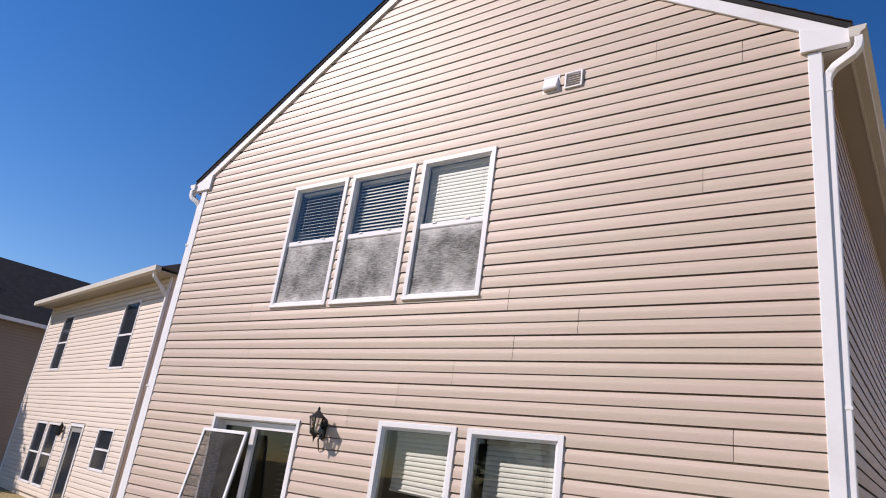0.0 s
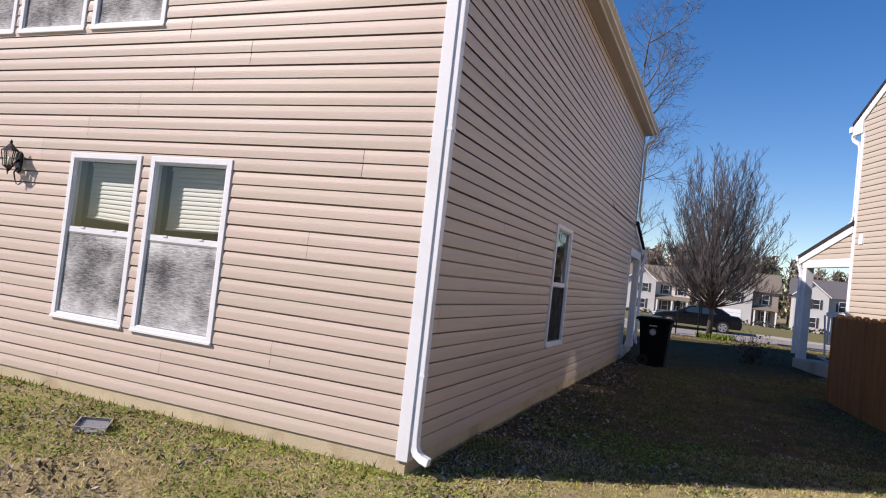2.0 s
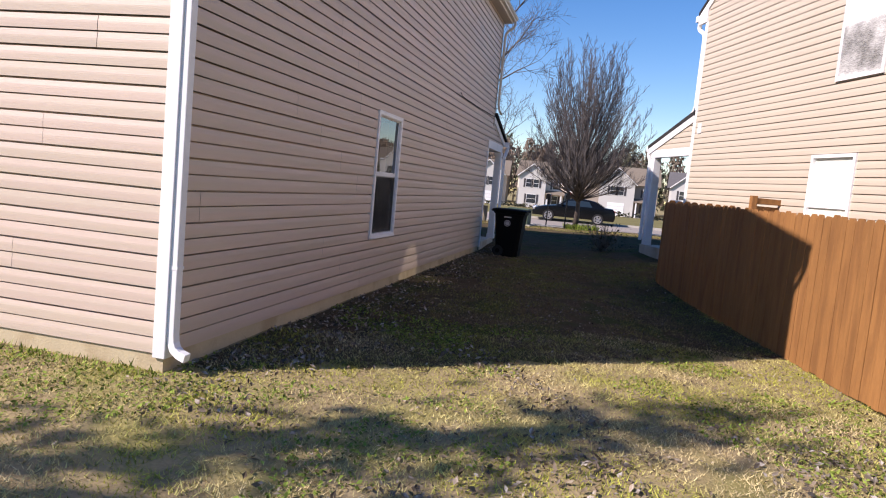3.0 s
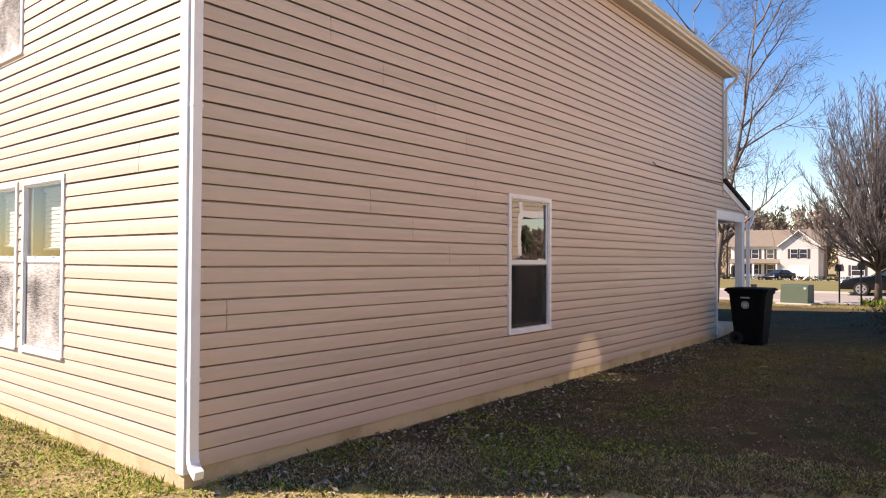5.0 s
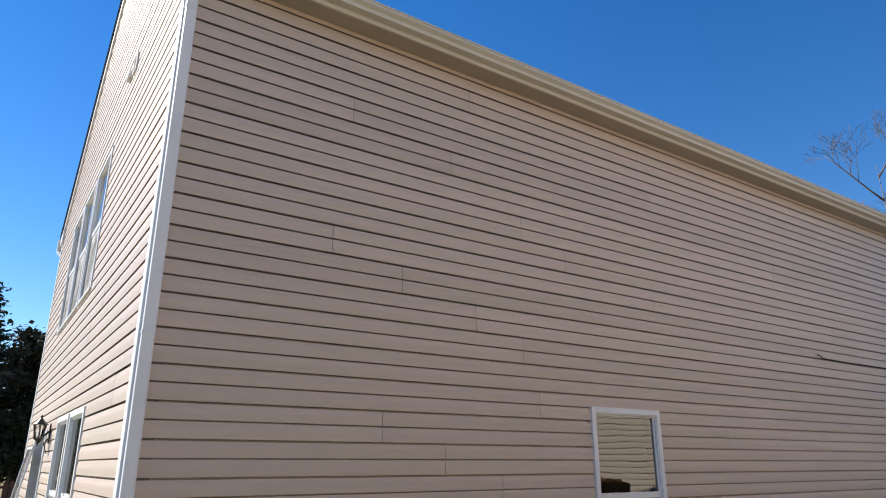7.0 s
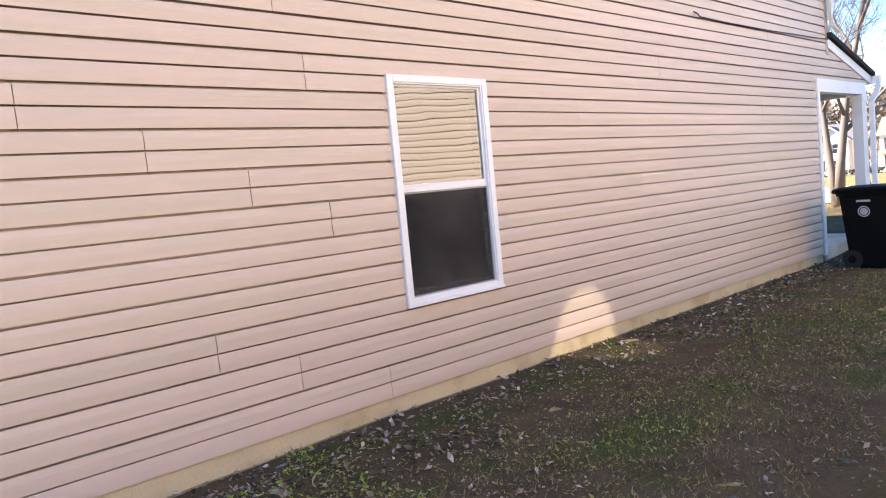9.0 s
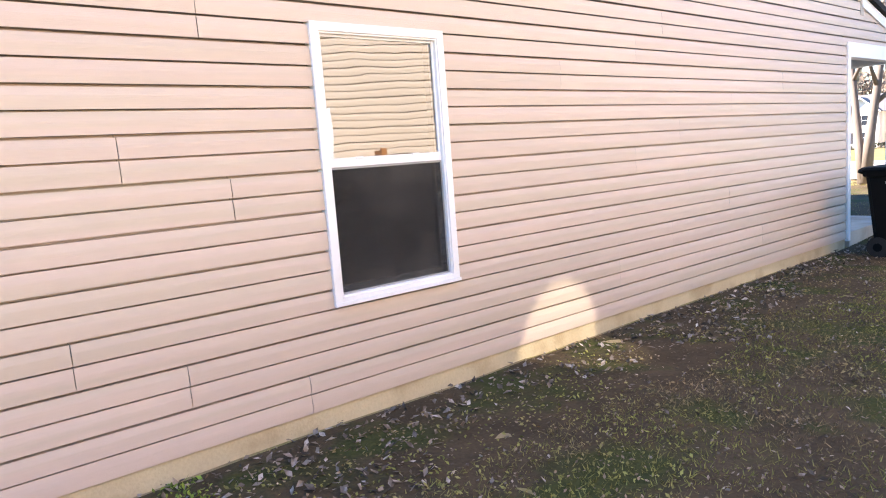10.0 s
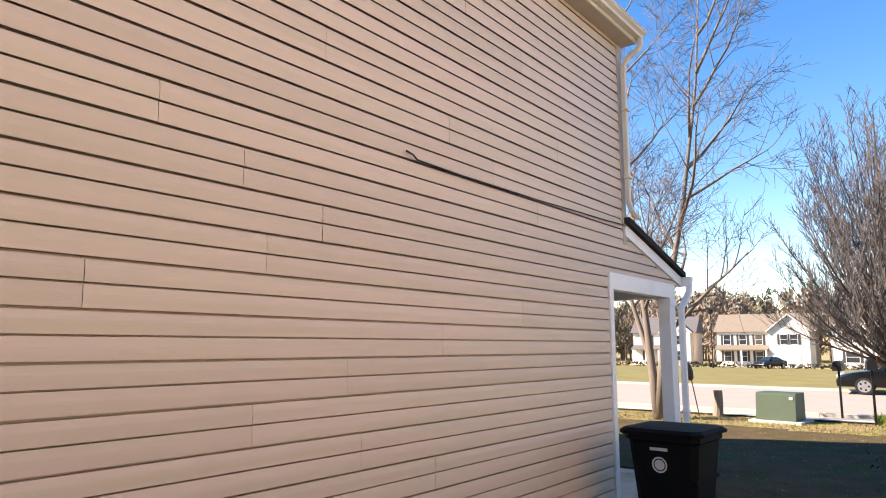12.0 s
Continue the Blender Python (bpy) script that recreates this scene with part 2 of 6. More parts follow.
CAR_GLASS = mat("car_glass", (0.02, 0.03, 0.035), 0.05, 0.1, 2, 0, spec=0.8)
CHROME = mat("wheel_alloy", (0.62, 0.62, 0.64), 0.25, 0.08, 4, 0, metal=0.9)
GREEN_BOX = mat("green_utility_paint", (0.055, 0.085, 0.055), 0.55, 0.15, 3, 0.1)
OLD_WOOD = mat("weathered_wood", (0.26, 0.22, 0.17), 0.9, 0.25, 6, 0.4, 50, stretch=(3, 3, 0.5))
SHUTTER = mat("dark_shutter", (0.05, 0.045, 0.05), 0.6, 0.15, 4, 0.05)
PANE_DARK = mat("far_dark_pane", (0.03, 0.035, 0.045), 0.08, 0.2, 1, 0, spec=0.8)
BRICK_RED = mat("red_paint", (0.30, 0.03, 0.02), 0.4, 0.1, 3, 0)
CABLE = mat("black_cable", (0.02, 0.02, 0.02), 0.6, 0.1, 5, 0)
GLOW_SKIRT = mat("grey_door_leaf", (0.30, 0.29, 0.28), 0.5, 0.05, 3, 0)


# ---- building blocks ----
class Geo:
    """Collects the faces of one mesh."""

    def __init__(self):
        self.v, self.f = [], []

    def face(self, pts):
        k = len(self.v)
        self.v += [tuple(p) for p in pts]
        self.f.append(tuple(range(k, k + len(pts))))
        return self

    def box(self, x0, x1, y0, y1, z0, z1, m=None):
        k = len(self.v)
        p = [Vector((x, y, z)) for z in (z0, z1) for y in (y0, y1) for x in (x0, x1)]
        self.v += [tuple(m @ q if m else q) for q in p]
        for a in ((0, 2, 3, 1), (4, 5, 7, 6), (0, 1, 5, 4), (2, 6, 7, 3), (0, 4, 6, 2), (1, 3, 7, 5)):
            self.f.append(tuple(k + i for i in a))
        return self

    def prism(self, poly, vec):
        k, n, vec = len(self.v), len(poly), Vector(vec)
        self.v += [tuple(p) for p in poly] + [tuple(Vector(p) + vec) for p in poly]
        self.f.append(tuple(range(k, k + n)))
        self.f.append(tuple(range(k + 2 * n - 1, k + n - 1, -1)))
        for i in range(n):
            j = (i + 1) % n
            self.f.append((k + j, k + i, k + n + i, k + n + j))
        return self

    def tube(self, pts, radii, n=8, caps=True):
        pts = [Vector(p) for p in pts]
        radii = radii if hasattr(radii, "__len__") else [radii] * len(pts)
        k = len(self.v)
        for i, p in enumerate(pts):
            d = (pts[min(i + 1, len(pts) - 1)] - pts[max(i - 1, 0)]).normalized()
            a = d.cross(Vector((0.13, 0.37, 0.92)) if abs(d.z) < 0.95 else Vector((1, 0, 0))).normalized()
            b = d.cross(a)
            for s in range(n):
                w = 2 * math.pi * s / n
                self.v.append(tuple(p + radii[i] * (math.cos(w) * a + math.sin(w) * b)))
        for i in range(len(pts) - 1):
            for s in range(n):
                q, r = k + i * n, (s + 1) % n
                self.f.append((q + s, q + r, q + n + r, q + n + s))
        if caps:
            self.f.append(tuple(k + s for s in reversed(range(n))))
            self.f.append(tuple(k + (len(pts) - 1) * n + s for s in range(n)))
        return self

    def rect_tube(self, pts, w, d, side):
        """A flat rectangular pipe along pts: w wide along side, d deep."""
        pts, side = [Vector(p) for p in pts], Vector(side).normalized()
        k = len(self.v)
        for i, p in enumerate(pts):
            t = (pts[min(i + 1, len(pts) - 1)] - pts[max(i - 1, 0)]).normalized()
            o = t.cross(side).normalized()
            for a, b in ((-1, -1), (1, -1), (1, 1), (-1, 1)):
                self.v.append(tuple(p + side * a * w / 2 + o * b * d / 2))
        for i in range(len(pts) - 1):
            for s in range(4):
                q, r = k + i * 4, (s + 1) % 4
                self.f.append((q + s, q + r, q + 4 + r, q + 4 + s))
        self.f.append((k + 3, k + 2, k + 1, k))
        e = k + (len(pts) - 1) * 4
        self.f.append((e, e + 1, e + 2, e + 3))
        return self

    def mesh(self, name, bevel=0.0, smooth=False):
        me = bpy.data.meshes.new(name)
        me.from_pydata(self.v, [], self.f)
        bm = bmesh.new()
        bm.from_mesh(me)
        if 1 < len(bm.faces) < 4000:
            bmesh.ops.recalc_face_normals(bm, faces=bm.faces)
        if bevel:
            es = [e for e in bm.edges if len(e.link_faces) == 2 and e.calc_face_angle(0) > 0.5]
            bmesh.ops.bevel(bm, geom=es, offset=bevel, segments=2, affect="EDGES", profile=0.6, clamp_overlap=True)
        bm.to_mesh(me)
        bm.free()
        if smooth:
            for p in me.polygons:
                p.use_smooth = True
        return me


def part(name, g, material, parent=None, label="", m=None, bevel=0.0, smooth=False):
    """One mesh object under a thing or a part."""
    me = g.mesh(name, bevel, smooth) if isinstance(g, Geo) else g
    if not me.materials:
        me.materials.append(material)
    ob = new(name, me)
    ob.parent = parent
    if m is not None:
        ob.matrix_basis = m
    return tagged(ob, label)


def thing(name, m, label, category, group="", kind=""):
    ob = new(name)
    ob.empty_display_size = 0.2
    ob.matrix_basis = m
    return tagged(ob, label, category, group, kind)


def lone(name, g, material, label, category, m=None, group="", kind="", bevel=0.0, smooth=False):
    ob = part(name, g, material, None, "", m, bevel, smooth)
    return tagged(ob, label, category, group, kind)


def wall_geo(g, length, z0, z1, thick, holes):
    """A wall slab along x, its outer face just behind y = 0, with rectangular holes (x0, x1, z0, z1) that go through it."""
    xs = sorted({0.0, length, *[h[0] for h in holes], *[h[1] for h in holes]})
    for a, b in zip(xs, xs[1:]):
        mid = (a + b) / 2
        cuts = sorted((h[2], h[3]) for h in holes if h[0] < mid < h[1])
        z = z0
        for c, d in cuts:
            if c > z:
                g.box(a, b, 0.018, thick, z, c)
            z = d
        if z < z1:
            g.box(a, b, 0.018, thick, z, z1)
    return g


LAP = 0.1143


BUTT = ((0.0, 0.30, 0.42, 0.54, 0.872, 0.882, 1.0), (0.0325, 0.0330, 0.0330, 0.0324, 0.0260, -0.012, -0.014))
FOLD = ((0.0, 0.30, 0.42, 0.54, 0.912, 0.922, 1.0), (0.0325, 0.0330, 0.0330, 0.0324, 0.0268, -0.010, -0.012))


def lap_strip(g, xa, xb, za, zb, base, lim=None, extra=0.0, under=FOLD):
    """A stretch of one lap, cut to the heights za to zb and to the roof line; under is its outline from the lower edge up to the groove."""
    zs = sorted({za, zb, *[base + LAP * f for f in under[0][1:-1] if za < base + LAP * f < zb]})
    rows = []
    for z in zs:
        l, r = (max(xa, lim(z)[0]), min(xb, lim(z)[1])) if lim else (xa, xb)
        if r - l < 0.002:
            break
        y = -float(np.interp((z - base) / LAP, *under)) - extra
        rows.append(((l, y, z), (r, y, z)))
    for (a, b), (c, d) in zip(rows, rows[1:]):
        g.face([a, b, d, c])
    if rows and za <= base + 1e-6:
        (l, y, z), (r, _, _) = rows[0]
        g.face([(l, y + 0.003, z + 0.001), (r, y + 0.003, z + 0.001), (r, y, z), (l, y, z)])
        g.face([(l, 0.015, z + 0.034), (r, 0.015, z + 0.034), (r, y + 0.003, z + 0.001), (l, y + 0.003, z + 0.001)])


def panel_geo(g, x0, x1, zbase, laps, holes, lim=None, extra=0.0, ztop=99):
    for k in range(laps):
        b, t = zbase + k * LAP, min(zbase + (k + 1) * LAP, ztop)
        if t - b < 0.01:
            continue
        near = [h for h in holes if h[2] < t and h[3] > b and h[0] < x1 and h[1] > x0]
        xs = sorted({x0, x1, *[min(max(v, x0), x1) for h in near for v in h[:2]]})
        for a, c in zip(xs, xs[1:]):
            mid = (a + c) / 2
            z = b
            for h in sorted((h for h in near if h[0] < mid < h[1]), key=lambda h: h[2]):
                if h[2] - z > 0.004:
                    lap_strip(g, a, c, z, h[2], b, lim, extra, BUTT if k % 2 else FOLD)
                z = max(z, h[3])
            if t - z > 0.004:
                lap_strip(g, a, c, z, t, b, lim, extra, BUTT if k % 2 else FOLD)
    return g


def side_wall(wall, length, zbase, rows, holes, seams, lim=None, ztop=99):
    """Siding panels, two laps high, as separate pieces that meet at the given seams: seams[row] lists places along the wall."""
    for k in range(rows):
        cuts = [0.0] + sorted(seams.get(k, [])) + [length]
        for i, (a, b) in enumerate(zip(cuts, cuts[1:])):
            g = panel_geo(Geo(), a + (0.0022 if i else 0), b - (0.0016 if i < len(cuts) - 2 else 0), zbase + k * 2 * LAP, 2, holes, lim, 0.0011 * (i % 2), ztop)
            if g.f:
                part("siding_panel", g, SIDING, wall)


# ---- ground and road ----
def sstep(a, b, v):
    t = min(1.0, max(0.0, (v - a) / (b - a)))
    return t * t * (3 - 2 * t)


def ground_z(x, y):
    z = 0.03 + 0.12 * sstep(15.5, 20, y) + 0.20 * sstep(1.5, 4.5, x) * sstep(11, 17, y) + 0.15 * sstep(17, 24, y) * (1 - sstep(2, 5, x))
    z -= (0.42 + 0.05 * sstep(2, 5, x)) * sstep(25, 31, y) + 1.0 * sstep(60, 112, y)
    z += 0.10 * sstep(-6, -20, y)
    near = sstep(60, 20, abs(x) + abs(y - 8))
    return z + near * (0.022 * noise.noise((x * 0.9, y * 0.9, 0)) + 0.012 * noise.noise((x * 3.1, y * 3.1, 4)))


def axis(lo, hi, fine_lo, fine_hi, step):
    a = list(np.arange(fine_lo, fine_hi + 1e-6, step))
    s, v = step, fine_lo
    while v > lo:
        s *= 1.35
        v -= s
        a.insert(0, max(v, lo))
    s, v = step, fine_hi
    while v < hi:
        s *= 1.35
        v += s
        a.append(min(v, hi))
    return a


gx, gy = axis(-2500, 2500, -12, 9, 0.3), axis(-2500, 2500, -3, 45, 0.3)
g = Geo()
g.v = [(x, y, ground_z(x, y)) for y in gy for x in gx]
nx = len(gx)
g.f = [(j * nx + i, j * nx + i + 1, (j + 1) * nx + i + 1, (j + 1) * nx + i) for j in range(len(gy) - 1) for i in range(nx - 1)]
lone("ground", g, GROUND, "patchy lawn of soil, weeds and fallen leaves", "ground", kind="structure", smooth=True)


def draped(x0, x1, y0, y1, lift, nx_, ny_):
    q = Geo()
    for j in range(ny_ + 1):
        for i in range(nx_ + 1):
            x, y = x0 + (x1 - x0) * i / nx_, y0 + (y1 - y0) * j / ny_
            q.v.append((x, y, ground_z(x, y) + lift))
    w = nx_ + 1
    q.f = [(j * w + i, j * w + i + 1, (j + 1) * w + i + 1, (j + 1) * w + i) for j in range(ny_) for i in range(nx_)]
    return q


lone("road", draped(-140, 140, 27.5, 43.0, 0.03, 140, 24), ROAD, "pale grey asphalt road", "road", kind="structure")
for y in (27.5, 43.0):
    k = Geo()
    for i in range(140):
        xa, xb = -140 + 2 * i, -138 + 2 * i
        za = ground_z(xa, y)
        k.box(xa, xb - 0.01, y - 0.15, y + 0.15, za - 0.1, za + 0.13)
    lone("kerb", k, KERB, "pale concrete kerb along the road", "kerb", kind="structure")
lone("far_lawn", draped(-140, 140, 43.2, 104, 0.05, 60, 40), GRASS_FAR, "yellow-green winter lawn across the road", "lawn", kind="structure")
far_path = draped(-140, 140, 27.0 - 1.9, 27.0 - 0.6, 0.04, 140, 3)
lone("pavement", far_path, KERB, "pale concrete pavement beside the road", "pavement", kind="structure")

# bare soil in the side and front yard, with a ragged edge; its dark colour paints in the house's shade
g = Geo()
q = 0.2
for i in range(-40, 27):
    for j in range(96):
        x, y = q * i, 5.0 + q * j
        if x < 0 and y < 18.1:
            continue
        # the 0.74 slope keeps the sheet's edge on the house's shadow line
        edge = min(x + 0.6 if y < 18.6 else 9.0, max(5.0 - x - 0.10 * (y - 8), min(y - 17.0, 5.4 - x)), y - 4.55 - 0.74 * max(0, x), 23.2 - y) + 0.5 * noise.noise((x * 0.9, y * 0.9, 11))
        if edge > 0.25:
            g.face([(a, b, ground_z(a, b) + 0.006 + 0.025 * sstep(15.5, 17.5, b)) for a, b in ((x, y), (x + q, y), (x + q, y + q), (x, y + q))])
lone("bare_soil", g, SHADED_SOIL, "bare side and front yard soil with shade in its dark colour", "soil", kind="structure", smooth=True)

# ---- the house ----
SX0, SL = -7.97, 7.915          # the back wall starts at x = SX0 and ends at the corner x = 0
YS, YN = 4.815, 16.68           # back wall and front corner
EAVE, SLOPE, MIDX = 5.385, 0.655, 3.985
EAVE_TOP = 5.475                # underside of the roof deck at the eave's outer edge
SILL0 = 0.152
BACK = pose(SX0, YS, 0)
XE = -0.055                     # outer plane of the side wall
SIDE = pose(XE, YS, 0, 0, 0, 90)


def at(x):
    return x - SX0


# holes along the back wall: x0, x1, z0, z1
W_LOW = [(at(-3.895), at(-2.985), 0.705, 2.295), (at(-2.865), at(-1.945), 0.705, 2.295)]
W_UP = [(at(-5.90), at(-4.975), 3.495, 5.08), (at(-4.905), at(-3.955), 3.495, 5.085), (at(-3.86), at(-2.925), 3.50, 5.09)]
DOOR = (at(-6.455), at(-4.985), 0.19, 2.235)
S_HOLES = W_LOW + W_UP + [DOOR]
E_WIN = (8.69 - YS, 9.635 - YS, 0.73, 2.33)
E_HOLES = [E_WIN]
PORCH_Y = 16.15 - YS            # where the side wall's lower storey ends in the porch


def gable(z):
    d = max(0.0, (z - EAVE - 0.18) / SLOPE)
    return d, SL - d


def inset(h, d=0.02):
    return (h[0] + d, h[1] - d, h[2] + d, h[3] - d)


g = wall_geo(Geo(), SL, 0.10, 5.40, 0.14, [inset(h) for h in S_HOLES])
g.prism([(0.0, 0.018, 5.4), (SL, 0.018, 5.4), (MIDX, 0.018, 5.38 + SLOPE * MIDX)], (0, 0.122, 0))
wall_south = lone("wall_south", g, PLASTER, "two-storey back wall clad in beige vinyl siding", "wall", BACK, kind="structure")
g = wall_geo(Geo(), YN - YS, 0.10, 5.40, 0.14, [inset(E_WIN), (PORCH_Y, YN - YS + 0.0, 0.1, 2.78)])
wall_east = lone("wall_east", g, PLASTER, "long side wall clad in beige vinyl siding, in shade", "wall", SIDE, kind="structure")
g = Geo()
g.box(SX0, SX0 + 0.14, YS + 0.14, YN, 0.1, 5.4)
lone("wall_west", g, SIDING, "plain beige side wall", "wall", kind="structure")
g = Geo()
g.box(SX0 + 0.14, -0.14, YN - 0.14, YN, 2.8, 5.4)
g.prism([(SX0, YN - 0.14, 5.4), (0.0, YN - 0.14, 5.4), (-MIDX, YN - 0.14, 5.38 + SLOPE * MIDX)], (0, 0.14, 0))
g.box(SX0 + 0.14, -0.14, 16.15, 16.25, 0.1, 2.8)
lone("wall_north", g, SIDING, "beige front wall behind the porch", "wall", kind="structure")
g = Geo()
for z0, z1 in ((0.02, 0.16), (2.80, 3.05), (5.40, 5.50)):
    g.box(SX0 + 0.14, -0.14, YS + 0.14, 16.15 if z0 < 1 else YN - 0.14, z0, z1)
lone("floor", g, CARPET, "dim carpeted floors inside the house", "floor", kind="structure")
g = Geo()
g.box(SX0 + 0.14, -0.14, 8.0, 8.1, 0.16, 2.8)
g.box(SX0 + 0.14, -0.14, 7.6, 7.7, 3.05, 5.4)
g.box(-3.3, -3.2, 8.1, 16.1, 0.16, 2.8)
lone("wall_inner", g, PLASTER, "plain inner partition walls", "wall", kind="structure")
for x0, x1, y0, y1, side in ((SX0 + 0.012, XE + 0.016, YS - 0.018, YS + 0.2, "back"), (-0.2, XE + 0.016, YS + 0.2, 16.15, "long"), (SX0 + 0.012, SX0 + 0.2, YS + 0.2, 16.15, "far")):
    lone("foundation", Geo().box(x0, x1, y0, y1, -0.4, SILL0 - 0.006), CONCRETE, f"tan concrete foundation strip below the siding of the {side} wall", "foundation", kind="structure")

# corner posts and starter trim
g = Geo()
g.box(-0.112, XE + 0.040, YS - 0.041, YS + 0.0, SILL0 - 0.03, 5.34)
g.box(XE, XE + 0.040, YS, YS + 0.06, SILL0 - 0.03, 5.34)
lone("corner_post", g, TRIM, "white vinyl corner post of the house", "trim", kind="structure", bevel=0.004)
g = Geo()
g.box(SX0 - 0.024, SX0 + 0.09, YS - 0.041, YS, SILL0 - 0.03, 5.34)
g.box(SX0 - 0.024, SX0, YS, YS + 0.1, SILL0 - 0.03, 5.34)
lone("corner_post", g, TRIM, "white vinyl corner post of the house", "trim", kind="structure", bevel=0.004)
g = Geo()
g.box(XE, XE + 0.040, YN - 0.10, YN + 0.01, 2.95, 5.34)
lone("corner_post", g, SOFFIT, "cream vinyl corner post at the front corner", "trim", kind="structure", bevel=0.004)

# roof
OVER, RAKE = 0.175, 0.07
g = Geo()
for s in (1, -1):
    a, b = (0.0 + OVER + 0.03, EAVE_TOP - SLOPE * 0.03), (-MIDX, EAVE_TOP + SLOPE * (MIDX + OVER))
    if s < 0:
        a = (2 * -MIDX - a[0], a[1])
    poly = [(a[0], YS - RAKE, a[1]), (b[0], YS - RAKE, b[1]), (b[0], YS - RAKE, b[1] + 0.06), (a[0], YS - RAKE, a[1] + 0.05)]
    g.prism(poly, (0, YN - YS + 2 * RAKE, 0))
    for i in range(34):       # shingle courses
        f0 = i / 34
        x0 = a[0] + (b[0] - a[0]) * f0
        z0 = a[1] + 0.058 + (b[1] - a[1]) * f0
        x1, z1 = a[0] + (b[0] - a[0]) * (f0 + 1 / 34), a[1] + 0.058 + (b[1] - a[1]) * (f0 + 1 / 34)
        g.prism([(x0, YS - RAKE - 0.01, z0 + 0.012), (x1, YS - RAKE - 0.01, z1 + 0.002), (x1, YS - RAKE - 0.01, z1), (x0, YS - RAKE - 0.01, z0)], (0, YN - YS + 2 * RAKE + 0.02, 0))
lone("roof", g, SHINGLE, "dark asphalt shingle gable roof", "roof", kind="structure")
for s in (1, -1):
    g = Geo()
    x_e = OVER if s > 0 else 2 * -MIDX - OVER
    zb = EAVE_TOP
    top = zb + SLOPE * (MIDX + OVER)
    g.prism([(x_e, YS - RAKE + 0.012, zb - 0.0), (-MIDX, YS - RAKE + 0.012, top - 0.002), (-MIDX, YS - RAKE + 0.012, top - 0.15), (x_e, YS - RAKE + 0.012, zb - 0.13)], (0, 0.03, 0))
    lone("rake_board", g, TRIM, "white rake board along the gable", "trim", kind="structure", bevel=0.003)
    g = Geo()
    xo = x_e + 0.004 * s
    xi = -0.16 if s > 0 else 2 * -MIDX + 0.16
    zi = zb - 0.12 + SLOPE * (OVER + 0.16)
    g.prism([(xo, YS - RAKE + 0.006, zb + 0.0), (xo, YS - RAKE + 0.006, EAVE - 0.035), (xi, YS - RAKE + 0.006, EAVE - 0.035), (xi, YS - RAKE + 0.006, zi)], (0, RAKE - 0.01, 0))
    lone("eave_return", g, TRIM, "white boxed eave return at the roof corner", "trim", kind="structure", bevel=0.004)
    g = Geo()
    g.prism([(x_e, YS - RAKE + 0.045, zb - 0.12), (-MIDX, YS - RAKE + 0.045, top - 0.14), (-MIDX, YS - RAKE + 0.045, top - 0.13), (x_e, YS - RAKE + 0.045, zb - 0.11)], (0, RAKE - 0.045, 0))
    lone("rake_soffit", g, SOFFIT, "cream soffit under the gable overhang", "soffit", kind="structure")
    g = Geo()
    xa, xb = (XE + 0.002, OVER - 0.02) if s > 0 else (2 * -MIDX - OVER + 0.02, 2 * -MIDX - 0.002)
    n = 38
    for i in range(n):
        ya, yb = YS + 0.0 + (YN + RAKE - YS) * i / n, YS + (YN + RAKE - YS) * (i + 1) / n
        g.box(xa, xb, ya, yb - 0.0015, EAVE - 0.05, EAVE - 0.035)
    lone("soffit", g, SOFFIT, "cream vented soffit panels under the eave", "soffit", kind="structure")
    g = Geo()
    x0, x1 = (OVER - 0.02, OVER) if s > 0 else (2 * -MIDX - OVER, 2 * -MIDX - OVER + 0.02)
    g.box(x0, x1, YS - RAKE + 0.05, YN + RAKE, EAVE - 0.055, EAVE_TOP + 0.01)
    lone("fascia", g, FASCIA, "cream aluminium fascia board", "trim", kind="structure", bevel=0.003)
    # K-style gutter: back, floor, ogee front
    prof = [(0.002, 0.10), (0.002, 0.012), (0.070, 0.012), (0.078, 0.040), (0.112, 0.062), (0.112, 0.082), (0.120, 0.086), (0.120, 0.10), (0.108, 0.10), (0.104, 0.068), (0.070, 0.046), (0.062, 0.020), (0.010, 0.020), (0.010, 0.10)]
    g = Geo()
    base = OVER if s > 0 else 2 * -MIDX - OVER
    g.prism([(base + s * p, YS - RAKE - 0.02, EAVE_TOP - 0.115 + q) for p, q in prof], (0, YN - YS + 2 * RAKE + 0.02, 0))
    for yy in (YS - RAKE - 0.022, YN + RAKE + 0.001):
        g.prism([(base + s * p, yy, EAVE_TOP - 0.115 + q) for p, q in prof[:8]], (0, 0.004, 0))
    lone("gutter", g, FASCIA if s > 0 else TRIM, "cream aluminium eave gutter", "gutter", kind="structure")


def downspout(label, pts, w, d, side, material, clips, clip_box):
    t = thing("downspout", pose(0, 0, 0), label, "downspout")
    part("pipe", Geo().rect_tube(pts, w, d, side), material, t, bevel=0.006)
    for c in clips:
        part("strap", Geo().box(*[a + b for a, b in zip(clip_box, (0, 0, 0, 0, c, c))]), material, t)
    return t


ds_y = YS + 0.008
